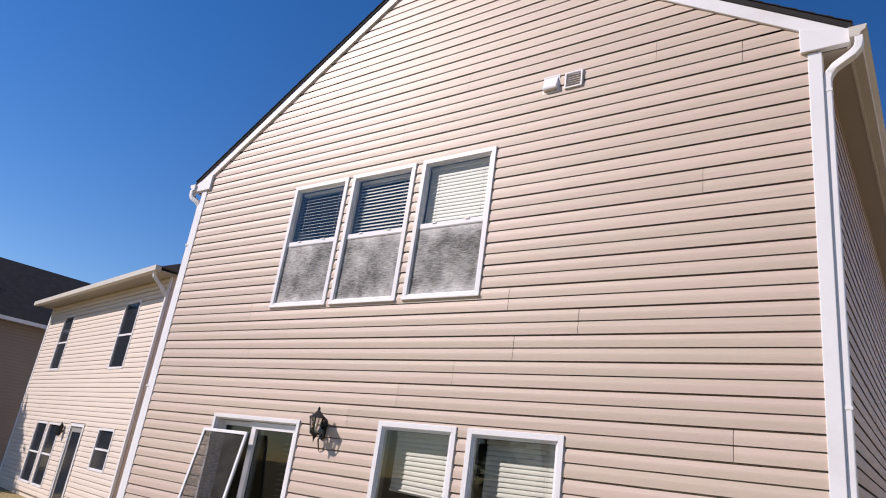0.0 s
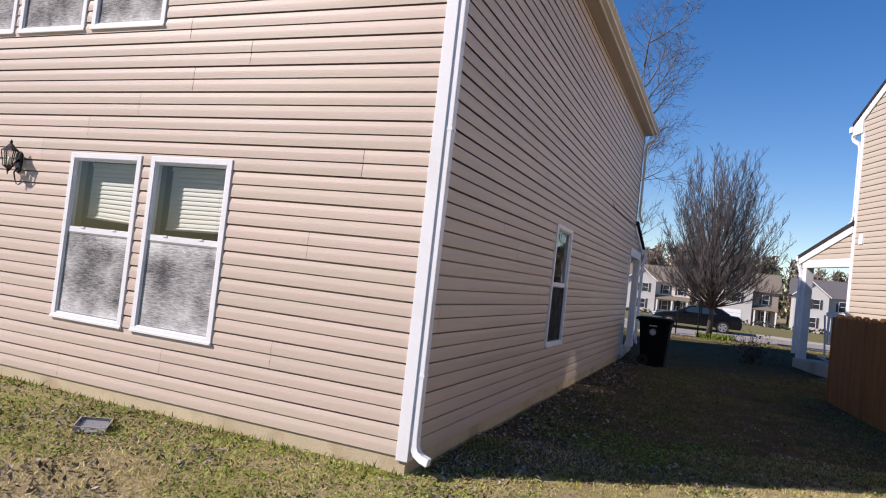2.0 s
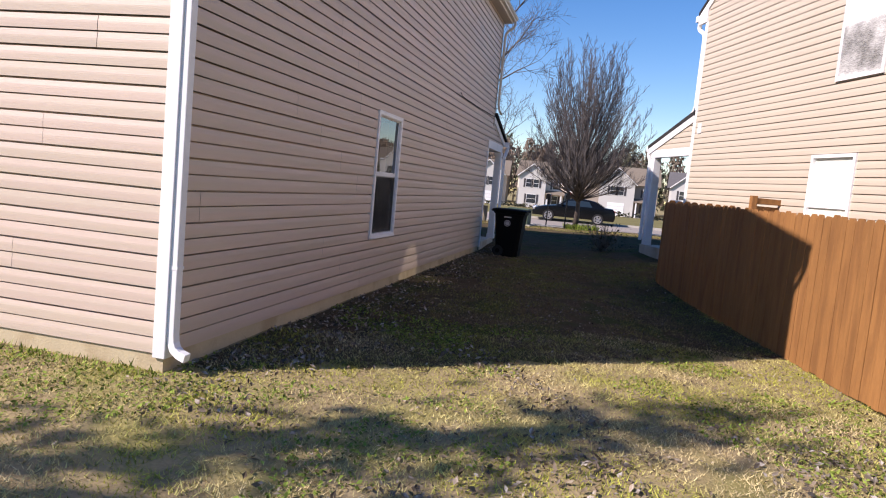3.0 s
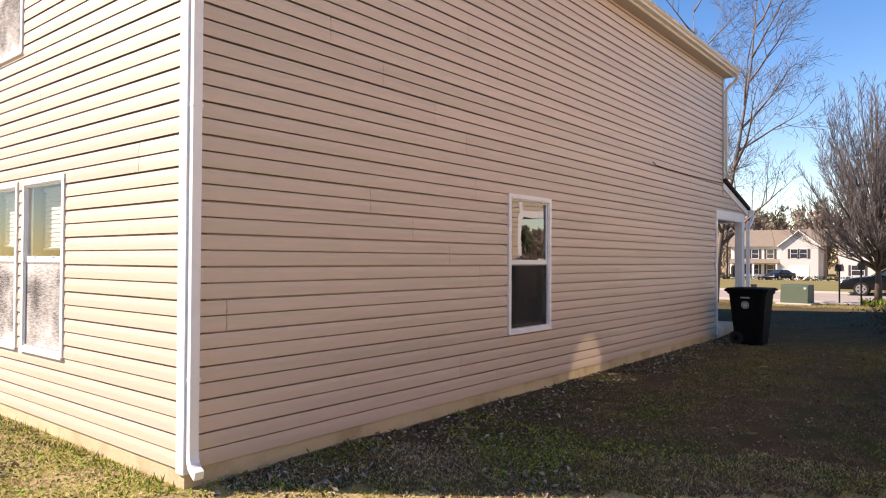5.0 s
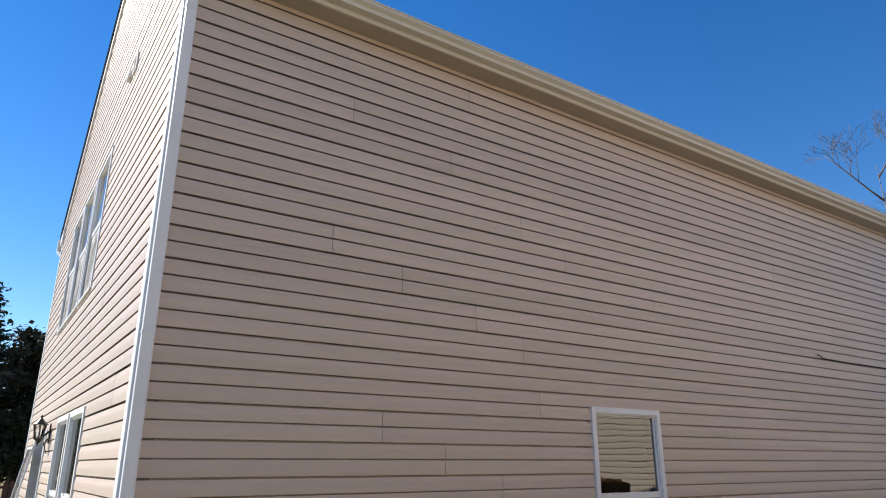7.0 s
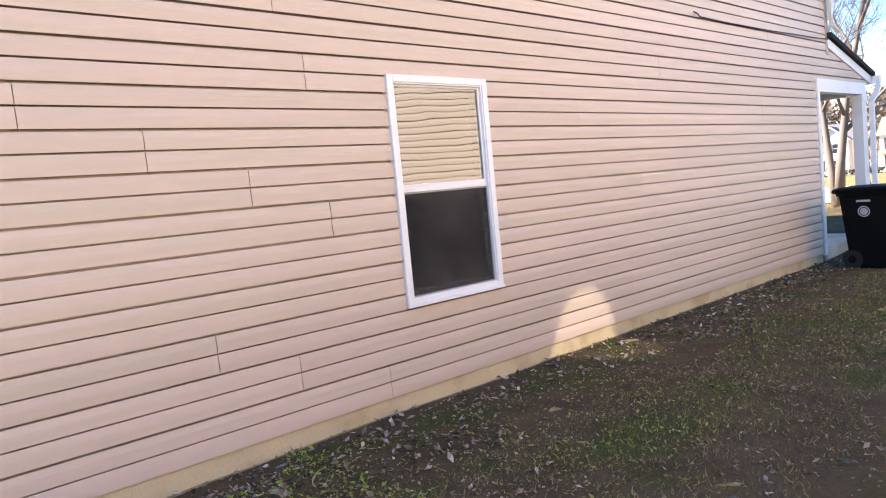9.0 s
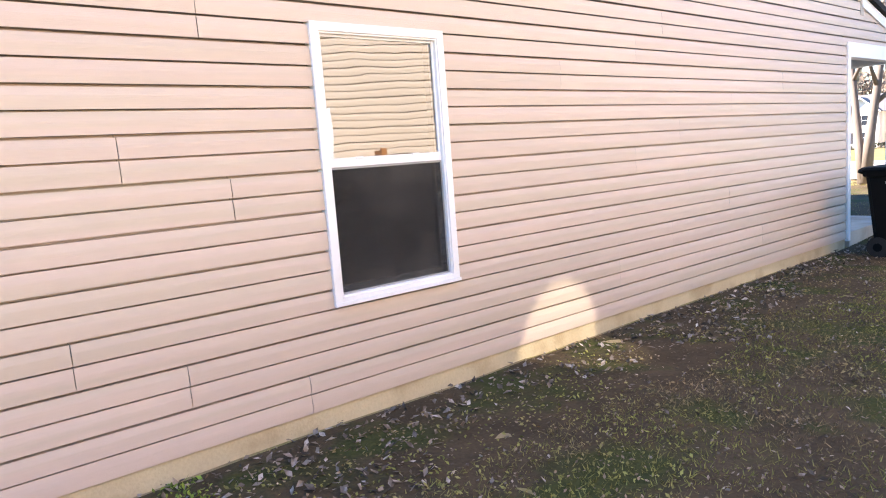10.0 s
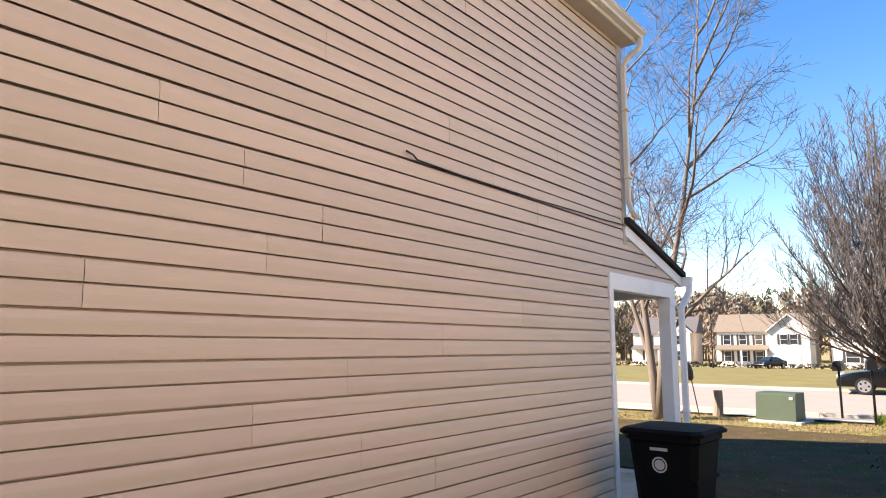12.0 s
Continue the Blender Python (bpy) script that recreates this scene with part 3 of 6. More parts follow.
downspout("white aluminium downspout with curved elbow at the house corner",
          [(0.238, YS - 0.055, 5.375), (0.238, YS - 0.055, 5.33), (0.228, YS - 0.052, 5.285), (0.195, YS - 0.045, 5.248), (0.13, YS - 0.03, 5.215), (0.065, YS - 0.01, 5.185), (0.025, ds_y, 5.145), (0.010, ds_y, 5.09), (0.010, ds_y, 3.0), (0.010, ds_y, 0.30), (0.016, ds_y, 0.235), (0.040, ds_y - 0.005, 0.19), (0.085, ds_y - 0.015, 0.165), (0.15, ds_y - 0.03, 0.15)],
          0.070, 0.056, (0, 1, 0), TRIM, (4.98, 2.6, 0.75), (-0.022, 0.042, ds_y - 0.038, ds_y + 0.038, 0.0, 0.022))
downspout("cream downspout running down to the porch roof",
          [(0.235, YN + 0.02, 5.37), (0.235, YN + 0.01, 5.28), (0.205, YN - 0.01, 5.22), (0.11, YN - 0.04, 5.15), (0.055, YN - 0.06, 5.06), (0.045, YN - 0.06, 4.95), (0.045, YN - 0.06, 3.45), (0.075, YN - 0.04, 3.32), (0.12, YN + 0.04, 3.24)],
          0.062, 0.05, (0, 1, 0), FASCIA, (4.5, 3.7), (0.02, 0.092, YN - 0.11, YN - 0.01, 0.0, 0.022))
wx = SX0 - 0.05
downspout("white aluminium downspout at the far back corner",
          [(SX0 - 0.24, YS - 0.055, 5.375), (SX0 - 0.24, YS - 0.055, 5.30), (SX0 - 0.20, YS - 0.045, 5.245), (SX0 - 0.12, YS - 0.02, 5.195), (SX0 - 0.06, ds_y, 5.13), (wx, ds_y, 5.06), (wx, ds_y, 0.35), (wx - 0.06, ds_y, 0.24), (wx - 0.16, ds_y, 0.2)],
          0.078, 0.062, (0, 1, 0), TRIM, (4.5, 2.5), (SX0 - 0.09, SX0 - 0.02, ds_y - 0.05, ds_y + 0.05, 0.0, 0.022))


# ---- windows ----
def ring(g, w, h, t, y0, y1, x0=0.0, z0=0.0, tb=None, tt=None):
    """A rectangular frame of width t."""
    tb, tt = tb or t, tt or t
    g.box(x0, x0 + t, y0, y1, z0, z0 + h)
    g.box(x0 + w - t, x0 + w, y0, y1, z0, z0 + h)
    g.box(x0 + t, x0 + w - t, y0, y1, z0, z0 + tb)
    g.box(x0 + t, x0 + w - t, y0, y1, z0 + h - tt, z0 + h)
    return g


def pane(parent, x0, x1, z0, z1, y, glass):
    """One sheet of glass, its face turned outward."""
    ob = part("pane", Geo().face([(x0, y, z0), (x1, y, z0), (x1, y, z1), (x0, y, z1)]), glass, parent)
    ob.visible_shadow = glass is GLASS_DOOR
    return ob


def hung_window(number, wall_pose, hole, label, glass, screen, meet=0.50, proud=0.045):
    """A single-hung window with an insect screen over its lower sash; local x runs along the wall, y goes inward."""
    w, h = hole[1] - hole[0], hole[3] - hole[2]
    win = thing(f"window_{number}", wall_pose @ pose(hole[0], 0, hole[2]), label, "window", kind="structure")
    f = Geo()
    ring(f, w, h, 0.050, -proud, 0.012)
    ring(f, w - 0.09, h - 0.09, 0.016, -proud + 0.010, 0.036, 0.045, 0.045)
    part("frame", f, TRIM, win, bevel=0.003)
    part("sill", Geo().box(-0.004, w + 0.004, -proud - 0.010, -proud + 0.004, 0.0, 0.022), TRIM, win, bevel=0.003)
    zm = h * meet
    up = part("upper_sash", ring(Geo(), w - 0.118, h - zm - 0.045, 0.018, -0.022, 0.004, 0.059, zm - 0.012, tb=0.052), TRIM, win, bevel=0.002)
    pane(up, 0.072, w - 0.072, zm + 0.03, h - 0.07, -0.012, glass)
    low = part("lower_sash", ring(Geo(), w - 0.118, zm - 0.045, 0.024, 0.012, 0.034, 0.059, 0.058, tb=0.045), TRIM, win, bevel=0.002)
    pane(low, 0.08, w - 0.08, 0.10, zm - 0.01, 0.022, glass)
    sc = part("screen_frame", ring(Geo(), w - 0.118, zm - 0.072, 0.012, -0.022, -0.010, 0.059, 0.059), GLOW_SKIRT, win)
    part("screen_mesh", Geo().box(0.069, w - 0.069, -0.017, -0.016, 0.069, zm - 0.022), screen, sc)
    for k in (0.28, 0.72):
        part("latch", Geo().box(w * k - 0.025, w * k + 0.025, -0.030, -0.020, zm + 0.03, zm + 0.043), TRIM, up, bevel=0.002)
    return win


def blind(wall_pose, hole, label, drop, tilt, depth=0.12, slant=0.0, x_in=0.07, gap=0.042):
    """A venetian blind: head rail, single slats, bottom rail, cords; drop is how far it hangs down."""
    w, h = hole[1] - hole[0] - 2 * x_in, hole[3] - hole[2]
    b = thing("window_blind", wall_pose @ pose(hole[0] + x_in, depth, hole[2]), label, "blind", "window blinds")
    part("head_rail", Geo().box(0, w, -0.02, 0.02, h - 0.11, h - 0.07), BLIND, b, bevel=0.003)
    g = Geo()
    for i in range(5):
        a0, a1 = -0.025 + 0.01 * i, -0.015 + 0.01 * i
        c = lambda v: 0.004 - 0.004 * (v / 0.025) ** 2
        g.face([(0, a0, c(a0)), (w, a0, c(a0)), (w, a1, c(a1)), (0, a1, c(a1))])
    slat = None
    n = int(drop / gap)
    for i in range(n):
        f = i / max(1, n - 1)
        m = pose(0, 0, h - 0.13 - gap * i, tilt, slant * f * f, 0)
        if slat is None:
            slat = part("slat", g, BLIND, b, m=m)
        else:
            part("slat", slat.data, BLIND, b, m=m)
    zb = h - 0.13 - gap * n
    part("bottom_rail", Geo().box(0, w, -0.02, 0.02, -0.012, 0.012), BLIND, b, m=pose(0, 0, zb, tilt * 0.5, slant, 0), bevel=0.003)
    for x in (0.14 * w, 0.86 * w):
        part("cord", Geo().tube([(x, -0.018, h - 0.1), (x, -0.02, zb)], 0.0015, 4), BLIND, b)
    return b


num = 1
for hole, lab in zip(W_LOW, ("white vinyl window with dusty lower screen beside the patio door", "white vinyl window with dusty screen nearer the house corner")):
    hung_window(num, BACK, hole, lab, GLASS_LOW, SCREEN, 0.53)
    num += 1
for hole, lab in zip(W_UP, ("upstairs white vinyl window with grey screen, farthest from the corner", "upstairs white vinyl window with streaky screen, middle of three", "upstairs white vinyl window with bright drawn blind")):
    hung_window(num, BACK, hole, lab, GLASS, SCREEN, 0.50)
    num += 1
hung_window(num, SIDE, E_WIN, "white vinyl window in the shaded side wall, dark screen below", GLASS_SIDE, SCREEN_DARK, 0.505, 0.055)
blind(BACK, W_LOW[0], "white venetian blind half drawn, hanging slightly crooked", 0.50, 74, slant=2.5, x_in=0.13)
blind(BACK, W_LOW[1], "white venetian blind half drawn, hanging slightly crooked", 0.54, 74, slant=-1.5, x_in=0.12)
blind(BACK, W_UP[0], "white venetian blind fully drawn with open slats", 1.40, 28, depth=0.06, x_in=0.085)
blind(BACK, W_UP[1], "white venetian blind fully drawn with open slats", 1.40, 48, depth=0.06, x_in=0.085)
blind(BACK, W_UP[2], "bright white venetian blind drawn with closed slats", 1.40, 78, depth=0.05, x_in=0.075, gap=0.040)

# ---- patio door ----
dw, dh = DOOR[1] - DOOR[0], DOOR[3] - DOOR[2]
door = thing("door_1", BACK @ pose(DOOR[0], 0, DOOR[2]), "white sliding glass patio door, dark room behind it", "door", kind="structure")
part("frame", ring(ring(Geo(), dw, dh, 0.042, -0.045, 0.012), dw - 0.05, dh - 0.05, 0.03, -0.015, 0.12, 0.025, 0.025), TRIM, door, bevel=0.003)
part("threshold", Geo().box(0.0, dw, -0.06, 0.10, -0.02, 0.03), TRIM, door, bevel=0.004)
fixed = part("fixed_panel", ring(Geo(), 0.72, dh - 0.12, 0.055, 0.075, 0.105, 0.05, 0.06, tb=0.10), TRIM, door, bevel=0.003)
pane(fixed, 0.10, 0.72, 0.15, dh - 0.11, 0.09, GLASS_DOOR)
slider = part("sliding_panel", ring(Geo(), 0.76, dh - 0.12, 0.075, 0.01, 0.05, dw - 0.81, 0.06, tb=0.10), TRIM, door, bevel=0.003)
pane(slider, dw - 0.74, dw - 0.10, 0.15, dh - 0.11, 0.045, GLASS_DOOR)
part("handle", Geo().tube([(dw - 0.085, 0.02, 0.92), (dw - 0.085, -0.015, 0.95), (dw - 0.085, -0.015, 1.13), (dw - 0.085, 0.02, 1.16)], 0.011, 6), TRIM, slider)
part("lock_block", Geo().box(dw - 0.80, dw - 0.70, -0.02, 0.028, 0.05, 0.10), TRIM, slider, bevel=0.004)
blind(BACK, (DOOR[0] + 0.74, DOOR[1], DOOR[2], DOOR[3]), "white venetian blind seen dimly behind the patio door", 0.85, 25, depth=0.35, x_in=0.12, gap=0.055)

# screen door leaning on the wall
lean = thing("screen_door", pose(-6.50, 4.43, 0.145, -8.6, 0, 0), "white-framed insect screen door leaning loose against the wall", "screen door")
part("frame", ring(Geo(), 0.79, 1.93, 0.034, -0.012, 0.012, tb=0.05), TRIM, lean, bevel=0.003)
part("mesh", Geo().box(0.03, 0.76, -0.001, 0.001, 0.045, 1.90), SCREEN_CLEAR, lean)
part("handle", Geo().box(0.735, 0.77, -0.032, -0.012, 0.88, 1.02), GLOW_SKIRT, lean, bevel=0.005)
part("cross_bar", Geo().box(0.034, 0.756, -0.008, 0.008, 0.95, 0.972), GLOW_SKIRT, lean)

# patio slab, small block beside it
lone("patio_slab", Geo().box(-7.75, -4.62, 1.9, YS + 0.01, -0.1, 0.14), SLAB, "worn concrete patio slab below the sliding door", "patio", kind="structure", bevel=0.012)
lone("concrete_block", Geo().box(0, 0.36, 0, 0.19, 0, 0.19), SLAB, "loose pale concrete block at the house wall", "block", pose(-7.70, 4.42, 0.14, 0, 0, 8), bevel=0.008)
lone("paving_stone", Geo().box(-0.16, 0.16, -0.12, 0.12, 0, 0.06), SLAB, "small mossy stone lying in the grass by the patio", "stone", pose(-4.42, 4.05, -0.022, 4, 0, 20), bevel=0.015)

# ---- wall lantern ----
lan = thing("wall_lantern", pose(-4.63, YS - 0.028, 2.17) @ Matrix.Diagonal((1.12, 1.0, 1.12, 1)), "black carriage lantern with clear glass on the back wall", "wall lamp")
part("back_plate", Geo().prism([(0.055 * math.cos(a) * (0.75 + 0.25 * abs(math.sin(a))), 0.0, 0.10 * math.sin(a)) for a in [2 * math.pi * i / 12 for i in range(12)]], (0, -0.018, 0)), BLACK_METAL, lan, bevel=0.004)
part("arm", Geo().tube([(0, -0.015, 0.02), (0, -0.07, -0.03), (0, -0.09, -0.07), (0, -0.105, -0.09), (0, -0.115, -0.075)], [0.011, 0.01, 0.01, 0.009, 0.012], 8), BLACK_METAL, lan, smooth=True)
part("scroll", Geo().tube([(0, -0.02, -0.05), (0, -0.05, -0.10), (0, -0.03, -0.16), (0, -0.008, -0.2)], [0.007, 0.008, 0.006, 0.004], 6), BLACK_METAL, lan, smooth=True)
cage = Geo()
for i in range(6):
    a = 2 * math.pi * i / 6
    ca, sa = math.cos(a), math.sin(a)
    cage.tube([(0.045 * ca, -0.115 + 0.045 * sa, -0.055), (0.072 * ca, -0.115 + 0.072 * sa, 0.085)], 0.005, 5)
cage.tube([(0, -0.115, -0.075), (0, -0.115, -0.055), (0, -0.115, -0.050)], [0.02, 0.048, 0.05], 6)
part("cage", cage, BLACK_METAL, lan)
part("glass", Geo().tube([(0, -0.115, -0.05), (0, -0.115, 0.08)], [0.041, 0.067], 6), LAMP_GLASS, lan).visible_shadow = False
part("cap", Geo().tube([(0, -0.115, 0.083), (0, -0.115, 0.092), (0, -0.115, 0.125), (0, -0.115, 0.135), (0, -0.115, 0.150)], [0.083, 0.078, 0.035, 0.028, 0.012], 6), BLACK_METAL, lan)
part("finial", Geo().tube([(0, -0.115, 0.148), (0, -0.115, 0.160), (0, -0.115, 0.170), (0, -0.115, 0.185)], [0.008, 0.015, 0.012, 0.003], 8), BLACK_METAL, lan, smooth=True)
part("lamp_tube", Geo().tube([(0, -0.115, -0.05), (0, -0.115, 0.03)], 0.013, 8), CANDLE, lan, smooth=True)
part("tail", Geo().tube([(0, -0.115, -0.075), (0, -0.115, -0.10), (0, -0.115, -0.13)], [0.014, 0.009, 0.003], 6), BLACK_METAL, lan)

# ---- wall vents in the gable ----
vb = (-2.46, 5.57, 0.18, 0.20)
v = thing("wall_vent", BACK @ pose(at(vb[0]), -0.022, vb[1]), "off-white plain vent hood in the gable siding", "vent", "gable vents")
part("frame", ring(Geo(), 0.18, 0.20, 0.016, -0.012, 0.012), TRIM, v, bevel=0.003)
part("hood", Geo().prism([(0.016, -0.010, 0.184), (0.016, -0.055, 0.05), (0.016, -0.050, 0.03), (0.016, 0.004, 0.03), (0.016, 0.004, 0.184)], (0.148, 0, 0)), TRIM, v, bevel=0.004)
v = thing("wall_vent", BACK @ pose(at(-2.215), -0.022, 5.57), "off-white square louvred vent in the gable siding", "vent", "gable vents")
part("frame", ring(Geo(), 0.185, 0.18, 0.016, -0.03, 0.012), TRIM, v, bevel=0.003)
part("backing", Geo().box(0.012, 0.173, 0.004, 0.010, 0.012, 0.168), TRIM, v)
for i in range(6):
    zc = 0.014 + 0.0255 * i
    part("louvre", Geo().prism([(0.016, -0.028, zc), (0.016, -0.025, zc), (0.016, 0.004, zc + 0.028), (0.016, 0.000, zc + 0.028)], (0.153, 0, 0)), TRIM, v)

# ---- outlet box and hose tap near the far corner, metal vent cover on the lawn ----
ob = thing("outlet_box", BACK @ pose(at(-7.83), -0.022, 0.63), "dark grey weatherproof outlet box on the back wall", "outlet")
part("box", Geo().box(0.0, 0.28, -0.07, 0.0, 0.0, 0.16), SHUTTER, ob, bevel=0.006)
part("cover_flap", Geo().box(0.015, 0.265, -0.082, -0.07, 0.02, 0.15), SHUTTER, ob, bevel=0.003)
part("hinge", Geo().tube([(0.03, -0.08, 0.152), (0.25, -0.08, 0.152)], 0.007, 6), BLACK_METAL, ob)
hb = thing("hose_tap", BACK @ pose(at(-7.59), -0.022, 0.55), "dark metal hose tap with a short hanging hose end", "tap")
part("pipe", Geo().tube([(0, 0.0, 0.04), (0, -0.07, 0.04), (0, -0.10, 0.01), (0, -0.11, -0.03)], 0.013, 8), BLACK_METAL, hb, smooth=True)
part("handle", Geo().tube([(0.028 * math.cos(i * math.pi / 5), -0.07, 0.078 + 0.028 * math.sin(i * math.pi / 5)) for i in range(11)], 0.006, 5), BLACK_METAL, hb)
part("hose_end", Geo().tube([(0.0, -0.11, -0.02), (0.03, -0.11, -0.07), (0.09, -0.10, -0.11), (0.13, -0.08, -0.10), (0.10, -0.06, -0.05), (0.02, -0.07, -0.09)], 0.011, 7), CABLE, hb, smooth=True)
tray = thing("metal_vent_cover", pose(-2.38, 4.08, ground_z(-2.38, 4.08) + 0.012, 3, 2, 38), "bent grey metal vent cover lying in the grass", "vent cover")
part("plate", Geo().box(-0.11, 0.11, -0.12, 0.12, 0.0, 0.006), GLOW_SKIRT, tray)
part("rim", ring(Geo(), 0.23, 0.045, 0.004, -0.13, -0.122, -0.115, 0.0).box(-0.115, 0.115, 0.122, 0.13, 0.0, 0.045).box(-0.118, -0.11, -0.122, 0.122, 0.0, 0.045).box(0.11, 0.118, -0.122, 0.122, 0.0, 0.045), CHROME, tray)
for i in range(5):
    part("louvre", Geo().prism([(-0.09, -0.095 + 0.045 * i, 0.006), (-0.09, -0.065 + 0.045 * i, 0.024), (-0.09, -0.063 + 0.045 * i, 0.022), (-0.09, -0.092 + 0.045 * i, 0.006)], (0.18, 0, 0)), GLOW_SKIRT, tray)

# ---- porch of the house ----
PZ, PYE = 0.26, 18.33
g = Geo()
g.box(SX0, -0.02, 16.25, 18.1, -0.3, PZ - 0.03)
lone("porch_slab", g, SLAB, "grey concrete porch floor", "porch", kind="structure", bevel=0.01)
g = Geo()
rl, rr = (16.64, 3.15), (PYE, 2.72)
g.prism([(0.05, 16.62, 3.185), (0.05, PYE + 0.1, 2.72), (0.05, PYE + 0.1, 2.78), (0.05, 16.62, 3.26)], (SX0 - 0.1, 0, 0))
lone("porch_roof", g, SHINGLE, "dark shingled lean-to porch roof", "roof", kind="structure")
g = Geo()
g.prism([(0.0, 16.62, 3.05), (0.0, PYE + 0.06, 2.59), (0.0, PYE + 0.06, 2.715), (0.0, 16.62, 3.18)], (-0.05, 0, 0))
lone("porch_rake", g, TRIM, "white rake board of the porch roof", "trim", kind="structure", bevel=0.003)
g = Geo()
g.box(-0.13, 0.0, 16.15, 18.12, 2.42, 2.60)
lone("porch_beam", g, TRIM, "white boxed porch beam", "beam", kind="structure", bevel=0.004)
g = Geo()
g.box(SX0, -0.12, 17.9, 18.1, 2.42, 2.62)
lone("porch_beam", g, TRIM, "white boxed porch beam across the front", "beam", kind="structure", bevel=0.004)
g = Geo()
g.box(SX0, -0.11, 16.25, 17.9, 2.60, 2.62)
lone("ceiling", g, SOFFIT, "cream porch ceiling", "ceiling", kind="structure")
g = Geo()
g.box(-0.13, -0.002, 16.15, 16.235, 0.12, 2.42)
lone("porch_jamb", g, TRIM, "white trim board where the side wall meets the porch", "trim", kind="structure", bevel=0.003)
# small gable of siding over the porch beam
pg = Geo()
panel_geo(pg, 16.15 - YS, PYE - YS, SILL0 + 20 * LAP, 6, [(0, 16.15 - YS, 0, 9), (0, 99, 0, 2.60)], lambda z: (0, 16.70 - YS + max(0.0, (3.10 - z)) / 0.272), 0.001)
part("siding_panel", pg, SIDING, wall_east, m=pose(0, 0.0, 0))
g = Geo().prism([(XE - 0.018, 16.2, 2.6), (XE - 0.018, PYE, 2.6), (XE - 0.018, 16.66, 3.06), (XE - 0.018, 16.2, 3.06)], (-0.09, 0, 0))
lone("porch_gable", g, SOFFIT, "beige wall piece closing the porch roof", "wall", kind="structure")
post = thing("porch_post", pose(-0.065, 17.98, 0.22), "white square porch post", "post")
part("shaft", Geo().box(-0.075, 0.075, -0.10, 0.10, 0.0, 2.20), TRIM, post, bevel=0.006)
part("base_trim", Geo().box(-0.09, 0.09, -0.115, 0.115, 0.0, 0.12), TRIM, post, bevel=0.005)
part("cap_trim", Geo().box(-0.088, 0.088, -0.113, 0.113, 2.10, 2.20), TRIM, post, bevel=0.005)
downspout("white downspout beside the porch post",
          [(0.09, PYE + 0.08, 2.62), (0.09, PYE + 0.06, 2.52), (0.07, PYE - 0.02, 2.42), (0.06, 18.15, 2.30), (0.06, 18.15, 0.40), (0.08, 18.22, 0.30)],
          0.07, 0.06, (1, 0, 0), TRIM, (2.0, 1.0), (0.02, 0.1, 18.09, 18.2, 0.0, 0.02))
g = Geo()
g.prism([(0.11, PYE + 0.07 + p, 2.62 + q) for p, q in ((0, 0.1), (0, -0.02), (0.07, -0.02), (0.08, 0.02), (0.11, 0.06), (0.11, 0.10))], (SX0 - 0.2, 0, 0))
lone("gutter", g, TRIM, "white gutter on the porch eave", "gutter", kind="structure")

# black cable hung along the side wall
cab = [(0.0, 12.86, 3.165), (0.005, 12.93, 3.15), (0.0, 12.98, 3.125), (-0.002, 13.5, 3.118), (-0.002, 14.1, 3.122), (-0.002, 14.7, 3.125), (0.0, 15.4, 3.14), (0.0, 16.1, 3.15), (0.005, 16.62, 3.165)]
lone("wall_cable", Geo().tube(cab, 0.007, 6), CABLE, "black cable sagging along a siding joint", "cable", smooth=True)


# ---- neighbouring houses ----
def simple_window(parent, m, w, h, glass, shutters=False, rails=1):
    win = part("window", ring(Geo(), w, h, 0.05, -0.03, 0.03), TRIM, parent, m=m)
    pane(win, 0.05, w - 0.05, 0.05, h - 0.05, 0.0, glass)
    for i in range(rails):
        z = h * (i + 1) / (rails + 1)
        part("meeting_rail", Geo().box(0.05, w - 0.05, -0.014, 0.012, z - 0.022, z + 0.022), TRIM, win)
    if shutters:
        for x in (-0.33, w + 0.03):
            part("shutter", Geo().box(x, x + 0.30, -0.03, -0.004, 0.0, h), SHUTTER, win)
    return win


# house to the right: its gable wall faces the side yard
NB = pose(4.37, 15.96, 0, 0, 0, -69.5)
nb = thing("neighbour_house", NB, "two-storey beige siding house with a white-trimmed corner porch", "house")
NL, NE, NZ = 10.6, 5.42, 0.30
nb_wins = [(4.0, 4.95, 0.92, 2.46), (4.28, 5.22, 3.52, 5.10), (7.6, 8.5, 3.52, 5.10)]


def nb_lim(z):
    d = max(0.0, (z - NE - 0.15) / 0.64)
    return d, NL - d


g = wall_geo(Geo(), NL, 0.1, NE, 0.14, [])
g.prism([(0, 0.018, NE), (NL, 0.018, NE), (NL, 0.018, NE + 0.12), (NL / 2, 0.018, NE + 0.12 + 0.64 * NL / 2), (0, 0.018, NE + 0.12)], (0, 0.122, 0))
g.box(0.0, 0.14, 0.14, 9.0, 0.1, NE)
g.box(NL - 0.14, NL, 0.14, 9.0, 0.1, NE)
g.box(0.0, NL, 8.86, 9.0, 0.1, NE)
part("wall", g, SIDING_CREAM, nb)
part("siding", panel_geo(Geo(), 0.05, NL, 0.30, 75, nb_wins, nb_lim), SIDING_CREAM, nb)
part("foundation", Geo().box(0.01, NL - 0.01, 0.015, 0.13, -0.2, 0.31), CONCRETE, nb)
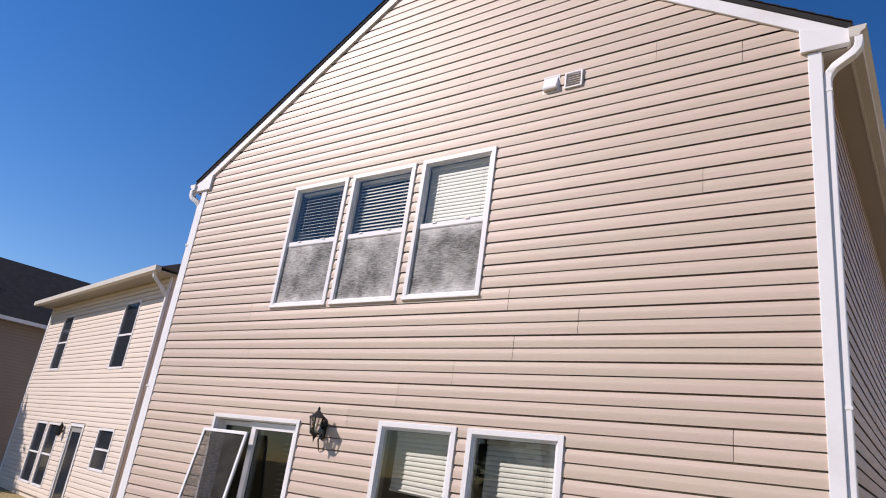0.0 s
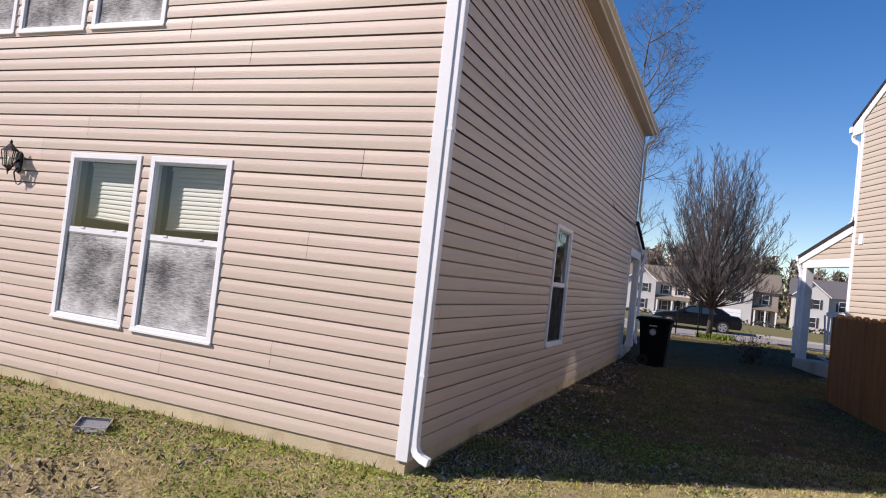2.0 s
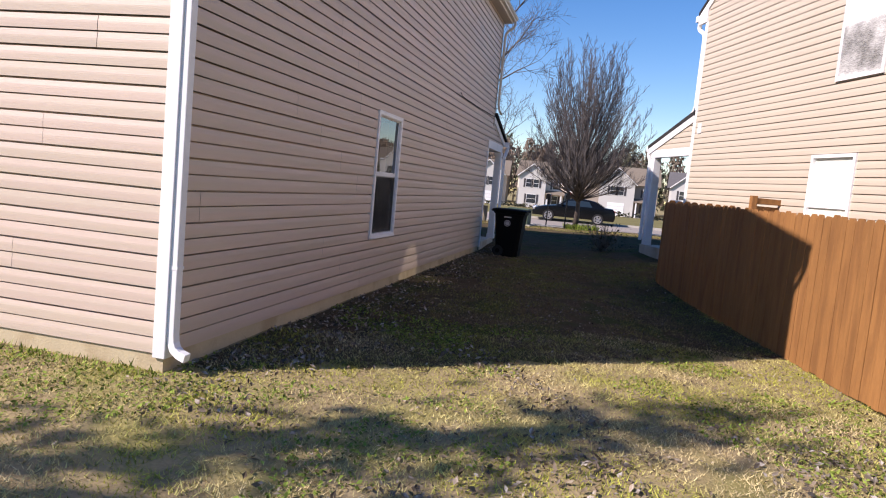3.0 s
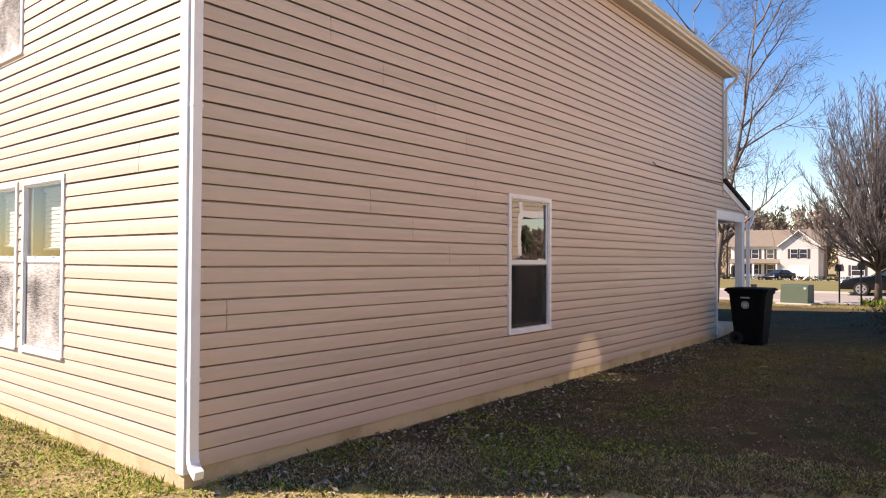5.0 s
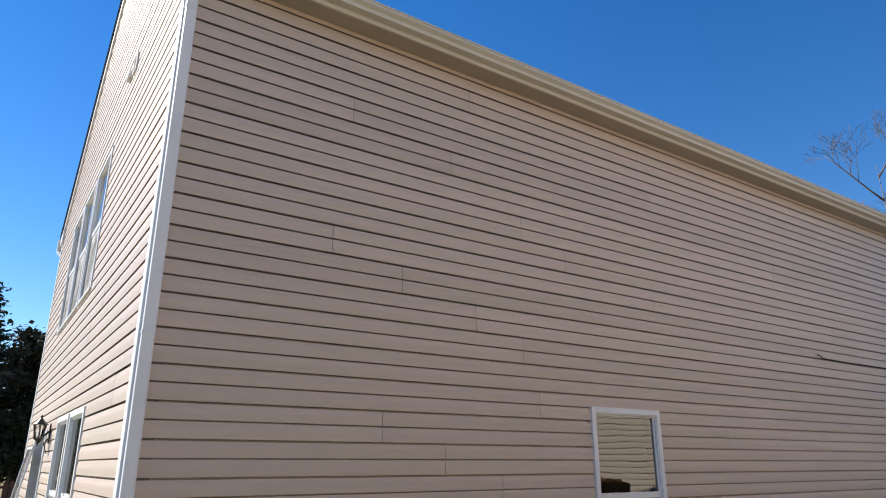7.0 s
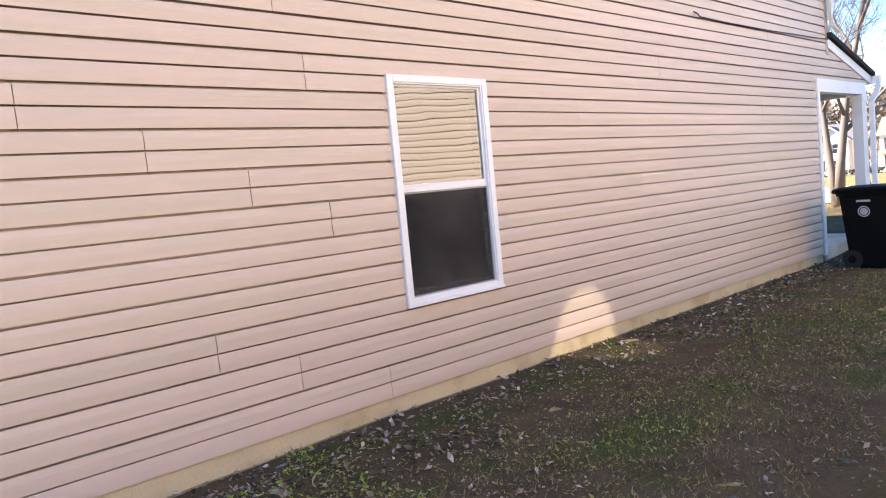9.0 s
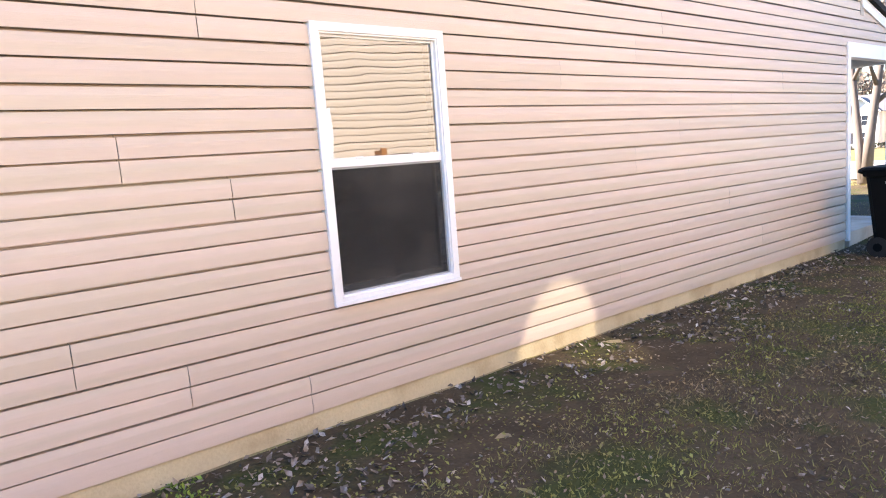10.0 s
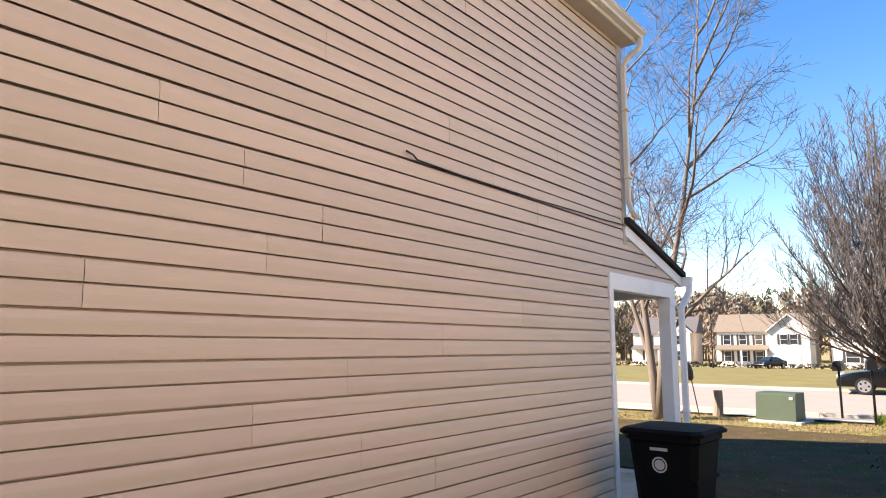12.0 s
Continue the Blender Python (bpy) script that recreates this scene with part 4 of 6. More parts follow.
for x0, x1, z0, z1 in nb_wins:
    simple_window(nb, pose(x0, -0.030, z0), x1 - x0, z1 - z0, GLASS_PLAIN)
    part("drawn_blind", Geo().box(x0 + 0.05, x1 - 0.05, -0.010, -0.004, z0 + 0.04, z1 - 0.04), BLIND, nb)
    if z0 > 3:
        part("insect_screen", Geo().box(x0 + 0.05, x1 - 0.05, -0.050, -0.049, z0 + 0.04, (z0 + z1) / 2), SCREEN, nb)
g = Geo()
for s in (0, 1):
    e = (-0.32 if s == 0 else NL + 0.32, NE + 0.043)
    poly = [(e[0], -0.07, e[1]), (NL / 2, -0.07, NE + 0.64 * (NL / 2 + 0.38)), (NL / 2, -0.07, NE + 0.64 * (NL / 2 + 0.38) + 0.07), (e[0], -0.07, e[1] + 0.07)]
    g.prism([(x, y, z + 0.06) for x, y, z in poly], (0, 9.15, 0))
part("roof", g, SHINGLE, nb)
g = Geo()
for s in (0, 1):
    e = -0.30 if s == 0 else NL + 0.30
    g.prism([(e, -0.058, NE + 0.10), (NL / 2, -0.058, NE + 0.64 * (NL / 2 + 0.38) + 0.05), (NL / 2, -0.058, NE + 0.64 * (NL / 2 + 0.38) - 0.10), (e, -0.058, NE - 0.06)], (0, 0.03, 0))
part("rake_board", g, TRIM, nb)
part("eave_return", Geo().prism([(-0.305, -0.062, NE + 0.07), (-0.305, -0.062, NE - 0.10), (0.05, -0.062, NE - 0.10), (0.05, -0.062, NE + 0.20)], (0, 0.06, 0)), TRIM, nb)
part("gutter", Geo().box(-0.42, -0.31, -0.075, 9.0, NE - 0.02, NE + 0.10), TRIM, nb)
part("corner_post", Geo().box(-0.02, 0.09, -0.041, 0.0, 0.25, NE - 0.1), TRIM, nb, bevel=0.003)
part("downspout", Geo().rect_tube([(-0.36, 0.0, NE), (-0.36, 0.0, NE - 0.14), (-0.31, 0.0, NE - 0.20), (-0.12, 0.0, NE - 0.30), (-0.07, 0.0, NE - 0.40), (-0.07, 0.0, 3.62), (-0.12, 0.0, 3.50), (-0.24, -0.01, 3.42)], 0.07, 0.06, (0, 1, 0)), TRIM, nb)
# its porch: lean-to roof towards the street, beam, post
PL = 1.95
part("porch_roof", Geo().prism([(0.02, -0.06, 3.42), (-PL - 0.2, -0.06, 2.80), (-PL - 0.2, -0.06, 2.88), (0.02, -0.06, 3.52)], (0, 6.0, 0)), SHINGLE, nb)
part("porch_rake", Geo().prism([(0.0, -0.055, 3.27), (-PL - 0.15, -0.055, 2.66), (-PL - 0.15, -0.055, 2.80), (0.0, -0.055, 3.42)], (0, 0.04, 0)), TRIM, nb)
part("porch_gable", panel_geo(Geo(), -PL, 0.0, 2.76, 6, [], lambda z: (-PL + max(0.0, (z - 2.74)) / 0.30, 0.0)), SIDING_CREAM, nb)
part("gable_board", Geo().prism([(0, 0.018, 2.7), (-PL, 0.018, 2.7), (0, 0.018, 3.30)], (0, 0.08, 0)), SIDING_CREAM, nb)
part("porch_beam", Geo().box(-PL - 0.02, 0.04, -0.03, 0.10, 2.58, 2.76), TRIM, nb, bevel=0.004)
part("porch_ceiling", Geo().box(-PL, 0.0, 0.1, 5.8, 2.74, 2.76), SOFFIT, nb)
part("porch_slab", Geo().box(-PL - 0.1, 0.0, -0.02, 5.8, -0.2, 0.50), SLAB, nb, bevel=0.01)
for yy in (0.06, 5.6):
    part("porch_post", Geo().box(-PL, -PL + 0.17, yy - 0.08, yy + 0.09, 0.5, 2.60), TRIM, nb, bevel=0.005)
part("porch_gutter", Geo().box(-PL - 0.30, -PL - 0.19, -0.05, 5.9, 2.74, 2.86), TRIM, nb)
part("porch_downspout", Geo().rect_tube([(-PL - 0.24, 0.0, 2.76), (-PL - 0.24, 0.0, 2.66), (-PL - 0.12, 0.0, 2.50), (-PL - 0.04, -0.04, 2.36), (-PL - 0.03, -0.06, 0.6)], 0.065, 0.055, (0, 1, 0)), TRIM, nb)
part("wall_box", Geo().box(0.22, 0.36, -0.05, 0.0, 3.02, 3.22), TRIM, nb, bevel=0.004)
part("porch_jamb", Geo().box(0.0, 0.09, -0.024, 0.0, 0.5, 2.58), TRIM, nb)
# the added glint spot sits just in front of its upper pane
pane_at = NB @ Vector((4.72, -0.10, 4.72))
glint = new("glint_stand_in", glint_data)
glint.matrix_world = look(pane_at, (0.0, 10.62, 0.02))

# rocking chair and dark pot on that porch
rc = thing("rocking_chair", NB @ pose(-1.35, 0.75, 0.50, 0, 0, 200), "white wooden rocking chair on the neighbouring porch", "chair")
for x in (-0.27, 0.27):
    part("rocker", Geo().tube([(x, -0.45 + 0.9 * i / 8, 0.03 + 0.10 * (2 * i / 8 - 1) ** 2) for i in range(9)], 0.02, 6), TRIM, rc)
    for y, h in ((-0.25, 0.62), (0.25, 1.05)):
        part("leg", Geo().tube([(x, y, 0.06), (x, y + (0.10 if h > 1 else 0), h)], 0.02, 6), TRIM, rc)
    part("armrest", Geo().box(x - 0.04, x + 0.04, -0.32, 0.28, 0.62, 0.645), TRIM, rc, bevel=0.006)
part("seat", Geo().box(-0.27, 0.27, -0.28, 0.26, 0.40, 0.43), TRIM, rc, bevel=0.006)
for i in range(6):
    part("back_slat", Geo().box(-0.225 + 0.08 * i, -0.175 + 0.08 * i, 0.29, 0.305, 0.44, 1.08), TRIM, rc)
part("top_rail", Geo().box(-0.27, 0.27, 0.285, 0.315, 1.03, 1.12), TRIM, rc, bevel=0.006)
pot = lone("dark_planter", Geo().tube([(0, 0, 0), (0, 0, 0.05), (0, 0, 0.40), (0, 0, 0.44)], [0.17, 0.18, 0.24, 0.26], 14), BIN, "large dark planter on the neighbouring porch", "planter", NB @ pose(-1.72, 1.0, 0.50), smooth=True)

# house to the left with its back wall and eave
NLH = pose(-22.2, 9.32, 0, 0, 0, -9.3)
nl = thing("neighbour_house", NLH, "two-storey pale siding house with a low eave gutter", "house")
LL, LE = 8.85, 5.50
lw = [(1.63, 2.54, 3.38, 5.0), (6.45, 7.42, 3.33, 5.0), (2.20, 3.17, 0.37, 1.96), (3.33, 4.25, 0.37, 1.96), (7.09, 8.06, 1.05, 1.97)]
part("wall", Geo().box(0, LL, 0.018, 9.0, -0.1, LE - 0.05), SIDING_PALE, nl)
part("siding", panel_geo(Geo(), 0.05, LL - 0.05, 0.15, 46, lw + [(5.0, 6.1, 0, 2.02)]), SIDING_PALE, nl)
for x0, x1, z0, z1 in lw:
    w = simple_window(nl, pose(x0, -0.012, z0), x1 - x0, z1 - z0, PANE_DARK)
d = part("door", ring(Geo(), 1.0, 2.1, 0.07, -0.03, 0.02), TRIM, nl, m=pose(5.05, -0.01, -0.1))
part("leaf", Geo().box(0.07, 0.93, 0.0, 0.01, 0.0, 2.03), GLOW_SKIRT, d)
part("pane", Geo().box(0.2, 0.8, -0.006, 0.0, 0.2, 1.9), PANE_DARK, d)
part("wall_lamp", Geo().tube([(4.6, -0.12, 1.65), (4.6, -0.12, 1.70), (4.6, -0.12, 1.9), (4.6, -0.12, 2.0)], [0.03, 0.06, 0.08, 0.01], 6).box(4.57, 4.63, -0.12, 0.0, 1.76, 1.8), BLACK_METAL, nl)
for x in (-0.02, LL - 0.09):
    part("corner_post", Geo().box(x, x + 0.11, -0.041, 0.0, 0.1, LE - 0.1), TRIM, nl)
part("soffit", Geo().box(-0.25, LL + 0.25, -0.42, 0.0, LE - 0.10, LE - 0.08), SOFFIT, nl)
part("gutter", Geo().box(-0.28, LL + 0.28, -0.55, -0.42, LE - 0.12, LE + 0.0), FASCIA, nl)
part("roof", Geo().prism([(-0.28, -0.47, LE - 0.02), (-0.28, 4.5, LE + 2.35), (-0.28, 9.45, LE - 0.02)], (LL + 0.56, 0, 0)), SHINGLE_GREY, nl)
part("downspout", Geo().rect_tube([(LL + 0.1, -0.48, LE - 0.12), (LL + 0.1, -0.46, LE - 0.22), (LL + 0.08, -0.2, LE - 0.45), (LL + 0.06, -0.06, LE - 0.6), (LL + 0.06, -0.06, 0.2)], 0.07, 0.06, (1, 0, 0)), TRIM, nl)

# house beyond it: shaded side wall under a dark roof
h3 = thing("neighbour_house", pose(-27.2, 8.2, 0, 0, 0, 90 - 6), "brown siding house with a large dark roof", "house")
part("wall", Geo().box(0, 14, 0.018, 8.5, -0.2, 5.3), SIDING_GREY, h3)
part("siding", panel_geo(Geo(), 0, 14, 0.1, 45, []), SIDING_GREY, h3)
part("gutter", Geo().box(-0.3, 14.3, -0.55, -0.42, 5.25, 5.38), TRIM, h3)
part("roof", Geo().prism([(-0.3, -0.5, 5.3), (-0.3, 4.25, 8.3), (-0.3, 9.0, 5.3)], (14.6, 0, 0)), SHINGLE, h3)


# ---- wooden fence ----
def fence_run(label, start, az, count, height, material=FENCE, pitch=0.142, drop=0.0, rails_back=True):
    """A picket fence from start along the compass turn az; pickets have clipped tops."""
    f = thing("fence", pose(*start, 0, 0, az), label, "fence")
    first = None
    rnd = random.Random(7)
    for i in range(count):
        w, h = 0.135, height
        if first is None:
            first = part("picket", Geo().prism([(0, 0, 0), (w, 0, 0), (w, 0, h - 0.04), (w - 0.035, 0, h), (0.035, 0, h), (0, 0, h - 0.04)], (0, 0.018, 0)), material, f)
            me = first.data
        else:
            part("picket", me, material, f, m=pose(i * pitch, rnd.uniform(-0.003, 0.003), drop * i + rnd.uniform(-0.012, 0.012), 0, rnd.uniform(-0.4, 0.4), 0))
    for z in (0.25, height * 0.55, height - 0.22):
        part("rail", Geo().box(0, count * pitch, 0.02, 0.06, z, z + 0.085), material, f)
    for i in range(0, count, 16):
        part("post", Geo().box(i * pitch, i * pitch + 0.09, 0.06, 0.15, -0.1, height - 0.06), material, f)
    return f


# local y points away from the yard
fence_run("cedar picket fence with clipped tops along the side yard", (3.80, 13.34, 0.05), -79.4, 66, 1.50)
fence_run("cedar picket fence turning towards the neighbouring house", (3.84, 13.40, 0.09), 20.5, 9, 1.50)
gate = thing("fence_gate", pose(5.05, 12.6, 0.12, 0, 0, 20.5), "open cedar gate leaf standing above the fence", "gate")
for x in (0.0, 0.52):
    part("post", Geo().box(x, x + 0.09, 0.0, 0.09, 0.0, 1.66), FENCE, gate, bevel=0.006)
for z in (0.6, 1.20, 1.54):
    part("rail", Geo().box(0.09, 0.52, 0.02, 0.06, z, z + 0.09), FENCE, gate)
for i in range(3):
    part("picket", Geo().box(0.10 + 0.14 * i, 0.23 + 0.14 * i, 0.06, 0.078, 0.1, 1.50), FENCE, gate)
part("brace", Geo().prism([(0.09, 0.03, 0.65), (0.16, 0.03, 0.65), (0.52, 0.03, 1.22), (0.45, 0.03, 1.22)], (0, 0.03, 0)), FENCE, gate)


# ---- wheeled bins ----
def wheeled_bin(m, label, material):
    b = thing("wheeled_bin", m, label, "bin")
    g = Geo()
    k = len(g.v)
    lv = [(0.0, 0.23, 0.225), (0.03, 0.245, 0.24), (0.55, 0.285, 0.285), (0.93, 0.315, 0.32), (0.95, 0.345, 0.345), (1.0, 0.345, 0.345)]
    for z, a, d in lv:
        r = 0.06
        g.v += [(x, y, z) for x, y in ((-a + r, -d), (a - r, -d), (a, -d + r), (a, d - r), (a - r, d), (-a + r, d), (-a, d - r), (-a, -d + r))]
    for i in range(len(lv) - 1):
        for s in range(8):
            t = (s + 1) % 8
            g.f.append((i * 8 + s, i * 8 + t, i * 8 + 8 + t, i * 8 + 8 + s))
    g.f.append(tuple(range(7, -1, -1)))
    g.f.append(tuple(range((len(lv) - 1) * 8, len(lv) * 8)))
    body = part("body", g, material, b)
    lid = Geo()
    lv = [(1.0, 0.375, 0.38), (1.025, 0.38, 0.385), (1.05, 0.35, 0.35), (1.058, 0.2, 0.2)]
    for z, a, d in lv:
        r = 0.07
        lid.v += [(x, y, z) for x, y in ((-a + r, -d), (a - r, -d), (a, -d + r), (a, d - r), (a - r, d), (-a + r, d), (-a, d - r), (-a, -d + r))]
    for i in range(3):
        for s in range(8):
            t = (s + 1) % 8
            lid.f.append((i * 8 + s, i * 8 + t, i * 8 + 8 + t, i * 8 + 8 + s))
    lid.f += [tuple(range(7, -1, -1)), tuple(range(24, 32))]
    part("lid", lid, material, b)
    part("handle_bar", Geo().tube([(-0.26, 0.34, 0.98), (-0.26, 0.395, 1.0), (0.26, 0.395, 1.0), (0.26, 0.34, 0.98)], 0.016, 6), material, b)
    part("rib", Geo().box(-0.28, 0.28, -0.30, -0.27, 0.60, 0.63), material, b)
    for x in (-0.24, 0.24):
        w = part("wheel", Geo().tube([(x - 0.03, 0.19, 0.12), (x + 0.03, 0.19, 0.12)], 0.12, 18), RUBBER, b)
        part("hub", Geo().tube([(x - 0.034, 0.19, 0.12), (x + 0.034, 0.19, 0.12)], 0.05, 12), material, w)
    return b


yard_bin = wheeled_bin(pose(0.73, 15.80, ground_z(0.77, 15.4), 0, 0, 88), "black plastic wheeled bin with a pale round emblem, beside the porch", BIN)
# emblem and unreadable lettering on its front
fx = lambda z: -(0.285 + (z - 0.55) / 0.38 * 0.03) - 0.004
emblem = Geo()
for r0, r1 in ((0.070, 0.056), (0.046, 0.0)):
    for i in range(20):
        a, b = 2 * math.pi * i / 20, 2 * math.pi * (i + 1) / 20
        ring_pts = [(0.02 + r * math.cos(w), 0.74 + r * math.sin(w)) for r, w in ((r0, a), (r0, b), (r1, b), (r1, a))]
        emblem.face([(fx(z) - 0.002, y, z) for y, z in (ring_pts if r1 else ring_pts[:3])])
part("emblem", emblem, LOGO, yard_bin)
part("lettering_bar", Geo().box(fx(0.875) - 0.001, fx(0.875) + 0.006, -0.06, 0.10, 0.862, 0.888), LOGO, yard_bin)
wheeled_bin(pose(-14.2, 5.3, ground_z(-14.2, 5.3), 0, 0, 10), "dark green wheeled bin behind the far house corner", mat("dark_green_bin_plastic", (0.018, 0.03, 0.028), 0.45, 0.2, 6, 0.2))

# ---- front yard furniture ----
bx = thing("utility_box", pose(-0.24, 24.6, ground_z(-0.2, 24.6), 0, 0, -6), "green metal utility transformer box on a pad", "utility box")
part("cabinet", Geo().prism([(-0.38, -0.30, 0.05), (-0.38, 0.30, 0.05), (-0.38, 0.30, 0.60), (-0.38, -0.20, 0.60), (-0.38, -0.24, 0.57)], (0.76, 0, 0)), GREEN_BOX, bx, bevel=0.01)
part("pad", Geo().box(-0.5, 0.5, -0.4, 0.4, -0.06, 0.06), KERB, bx, bevel=0.01)
part("warning_label", Geo().box(0.26, 0.33, -0.262, -0.256, 0.47, 0.53), LOGO, bx)
lone("wooden_stump_post", Geo().tube([(0, 0, 0), (0.0, 0, 0.3), (-0.02, 0.0, 0.56)], [0.11, 0.10, 0.095], 10), OLD_WOOD, "short weathered wooden post near the road", "post", pose(-1.55, 24.9, ground_z(-1.5, 24.9), 0, 4, 0))


def mailbox(x, y, label, rz):
    m = thing("mailbox", pose(x, y, ground_z(x, y), 0, 0, rz), label, "mailbox")
    part("post", Geo().box(-0.022, 0.022, -0.022, 0.022, 0, 1.05), BLACK_METAL, m)
    prof = [(-0.09, 0.0), (0.09, 0.0)] + [(0.09 * math.cos(a), 0.13 + 0.09 * math.sin(a)) for a in [math.pi * i / 8 for i in range(9)]]
    part("box", Geo().prism([(p, -0.25, 1.05 + q) for p, q in prof], (0, 0.5, 0)), BLACK_METAL, m)
    part("flag", Geo().box(0.095, 0.10, -0.1, 0.02, 1.15, 1.3), BRICK_RED, m)


mailbox(0.55, 26.7, "black mailbox on a post by the road", 0)
mailbox(1.35, 25.0, "black mailbox on a post near the pear tree", 10)
st = thing("garden_light", pose(-1.95, 24.9, ground_z(-1.95, 24.9), 0, -5, 0), "thin leaning stake with a dark lantern head", "garden lamp")
part("stake", Geo().tube([(0, 0, 0), (-0.08, 0, 0.95)], 0.012, 6), BLACK_METAL, st)
part("head", Geo().tube([(-0.08, 0, 0.75), (-0.085, 0, 0.80), (-0.09, 0, 0.95), (-0.1, 0, 1.1), (-0.1, 0, 1.16)], [0.03, 0.075, 0.085, 0.06, 0.015], 8), BLACK_METAL, st)


# ---- parked car ----
def car(m, label):
    c = thing("car", m, label, "car")
    # side outline: x along the car, front at -x
    low = [(-2.40, 0.30), (-2.42, 0.55), (-2.30, 0.72), (-1.75, 0.86), (-1.05, 0.95), (-0.4, 0.97), (0.9, 0.99), (1.75, 1.02), (2.25, 0.99), (2.38, 0.80), (2.40, 0.45), (2.32, 0.28)]
    g = Geo()
    nloop = len(low)
    secs = [(-0.90, 0.04, 0.03), (-0.86, 0.0, 0.0), (0.0, 0.0, -0.03), (0.86, 0.0, 0.0), (0.90, 0.04, 0.03)]
    for y, inx, dz in secs:
        for x, z in low:
            g.v.append((x * (1 - inx), y, z - (dz if z > 0.6 else 0)))
    for i in range(len(secs) - 1):
        for s in range(nloop):
            t = (s + 1) % nloop
            g.f.append((i * nloop + s, i * nloop + t, (i + 1) * nloop + t, (i + 1) * nloop + s))
    g.f += [tuple(range(nloop - 1, -1, -1)), tuple(range((len(secs) - 1) * nloop, len(secs) * nloop))]
    part("body", g, CAR_PAINT, c, bevel=0.03, smooth=True)
    roof = [(-1.05, 0.93), (-0.45, 1.32), (0.0, 1.43), (0.7, 1.44), (1.2, 1.36), (1.85, 1.0)]
    g = Geo()
    n = len(roof)
    for y, k in ((-0.80, 0), (-0.62, 1), (0.62, 1), (0.80, 0)):
        for x, z in roof:
            g.v.append((x, y if z < 1.1 else (math.copysign(0.66, y) if k == 0 else math.copysign(0.55, y)), z - (0.06 if k == 0 and z > 1.1 else 0)))
    for i in range(3):
        for s in range(n - 1):
            g.f.append((i * n + s, i * n + s + 1, (i + 1) * n + s + 1, (i + 1) * n + s))
    g.f += [tuple(range(n - 1, -1, -1)), tuple(range(3 * n, 4 * n))]
    part("cabin", g, CAR_PAINT, c, bevel=0.02, smooth=True)
    for s in (-1, 1):
        g = Geo()
        for quad in (((-0.80, 0.99), (-0.36, 1.27), (0.22, 1.34), (0.22, 0.99)), ((0.28, 0.99), (0.28, 1.34), (0.85, 1.31), (1.05, 1.0)), ):
            g.prism([(x, s * (0.815 - 0.135 * (z - 0.99) / 0.35), z) for x, z in quad], (0, 0.012 * s, 0))
        part("side_window", g, CAR_GLASS, c)
    part("windscreen", Geo().prism([(-1.03, -0.66, 0.985), (-1.03, 0.66, 0.985), (-0.50, 0.54, 1.325), (-0.50, -0.54, 1.325)], (-0.02, 0, 0.02)), CAR_GLASS, c)
    part("rear_window", Geo().prism([(1.76, -0.62, 1.06), (1.76, 0.62, 1.06), (1.27, 0.52, 1.345), (1.27, -0.52, 1.345)], (0.02, 0, 0.02)), CAR_GLASS, c)
    for x in (-1.45, 1.42):
        for y in (-0.86, 0.86):
            w = part("wheel", Geo().tube([(x, y - 0.10, 0.33), (x, y + 0.10, 0.33)], 0.33, 24), RUBBER, c)
            part("rim", Geo().tube([(x, y - 0.106, 0.33), (x, y + 0.106, 0.33)], 0.235, 20), CHROME, w)
            for i in range(5):
                a = 2 * math.pi * i / 5
                part("rim_gap", Geo().tube([(x + 0.15 * math.cos(a), y - 0.108, 0.33 + 0.15 * math.sin(a)), (x + 0.15 * math.cos(a), y + 0.108, 0.33 + 0.15 * math.sin(a))], 0.045, 8), RUBBER, w)
    for y in (-0.66, 0.66):
        part("headlight", Geo().tube([(-2.22, y, 0.70), (-2.40, y * 1.02, 0.66)], [0.16, 0.09], 10), CHROME, c)
        part("tail_light", Geo().box(2.24, 2.38, y - 0.16, y + 0.16, 0.78, 0.92), BRICK_RED, c)
        part("mirror", Geo().box(-0.75, -0.62, math.copysign(0.88, y) - 0.09, math.copysign(0.88, y) + 0.09, 0.98, 1.10), CAR_PAINT, c, bevel=0.02)
    return c


car(pose(0.75, 42.0, ground_z(0.6, 41.4) + 0.03, 0, 0, 3), "black four-door sedan parked at the far kerb")
car(pose(-17.5, 101.0, ground_z(-17, 101) + 0.05, 0, 0, 70), "dark car parked before a far house")


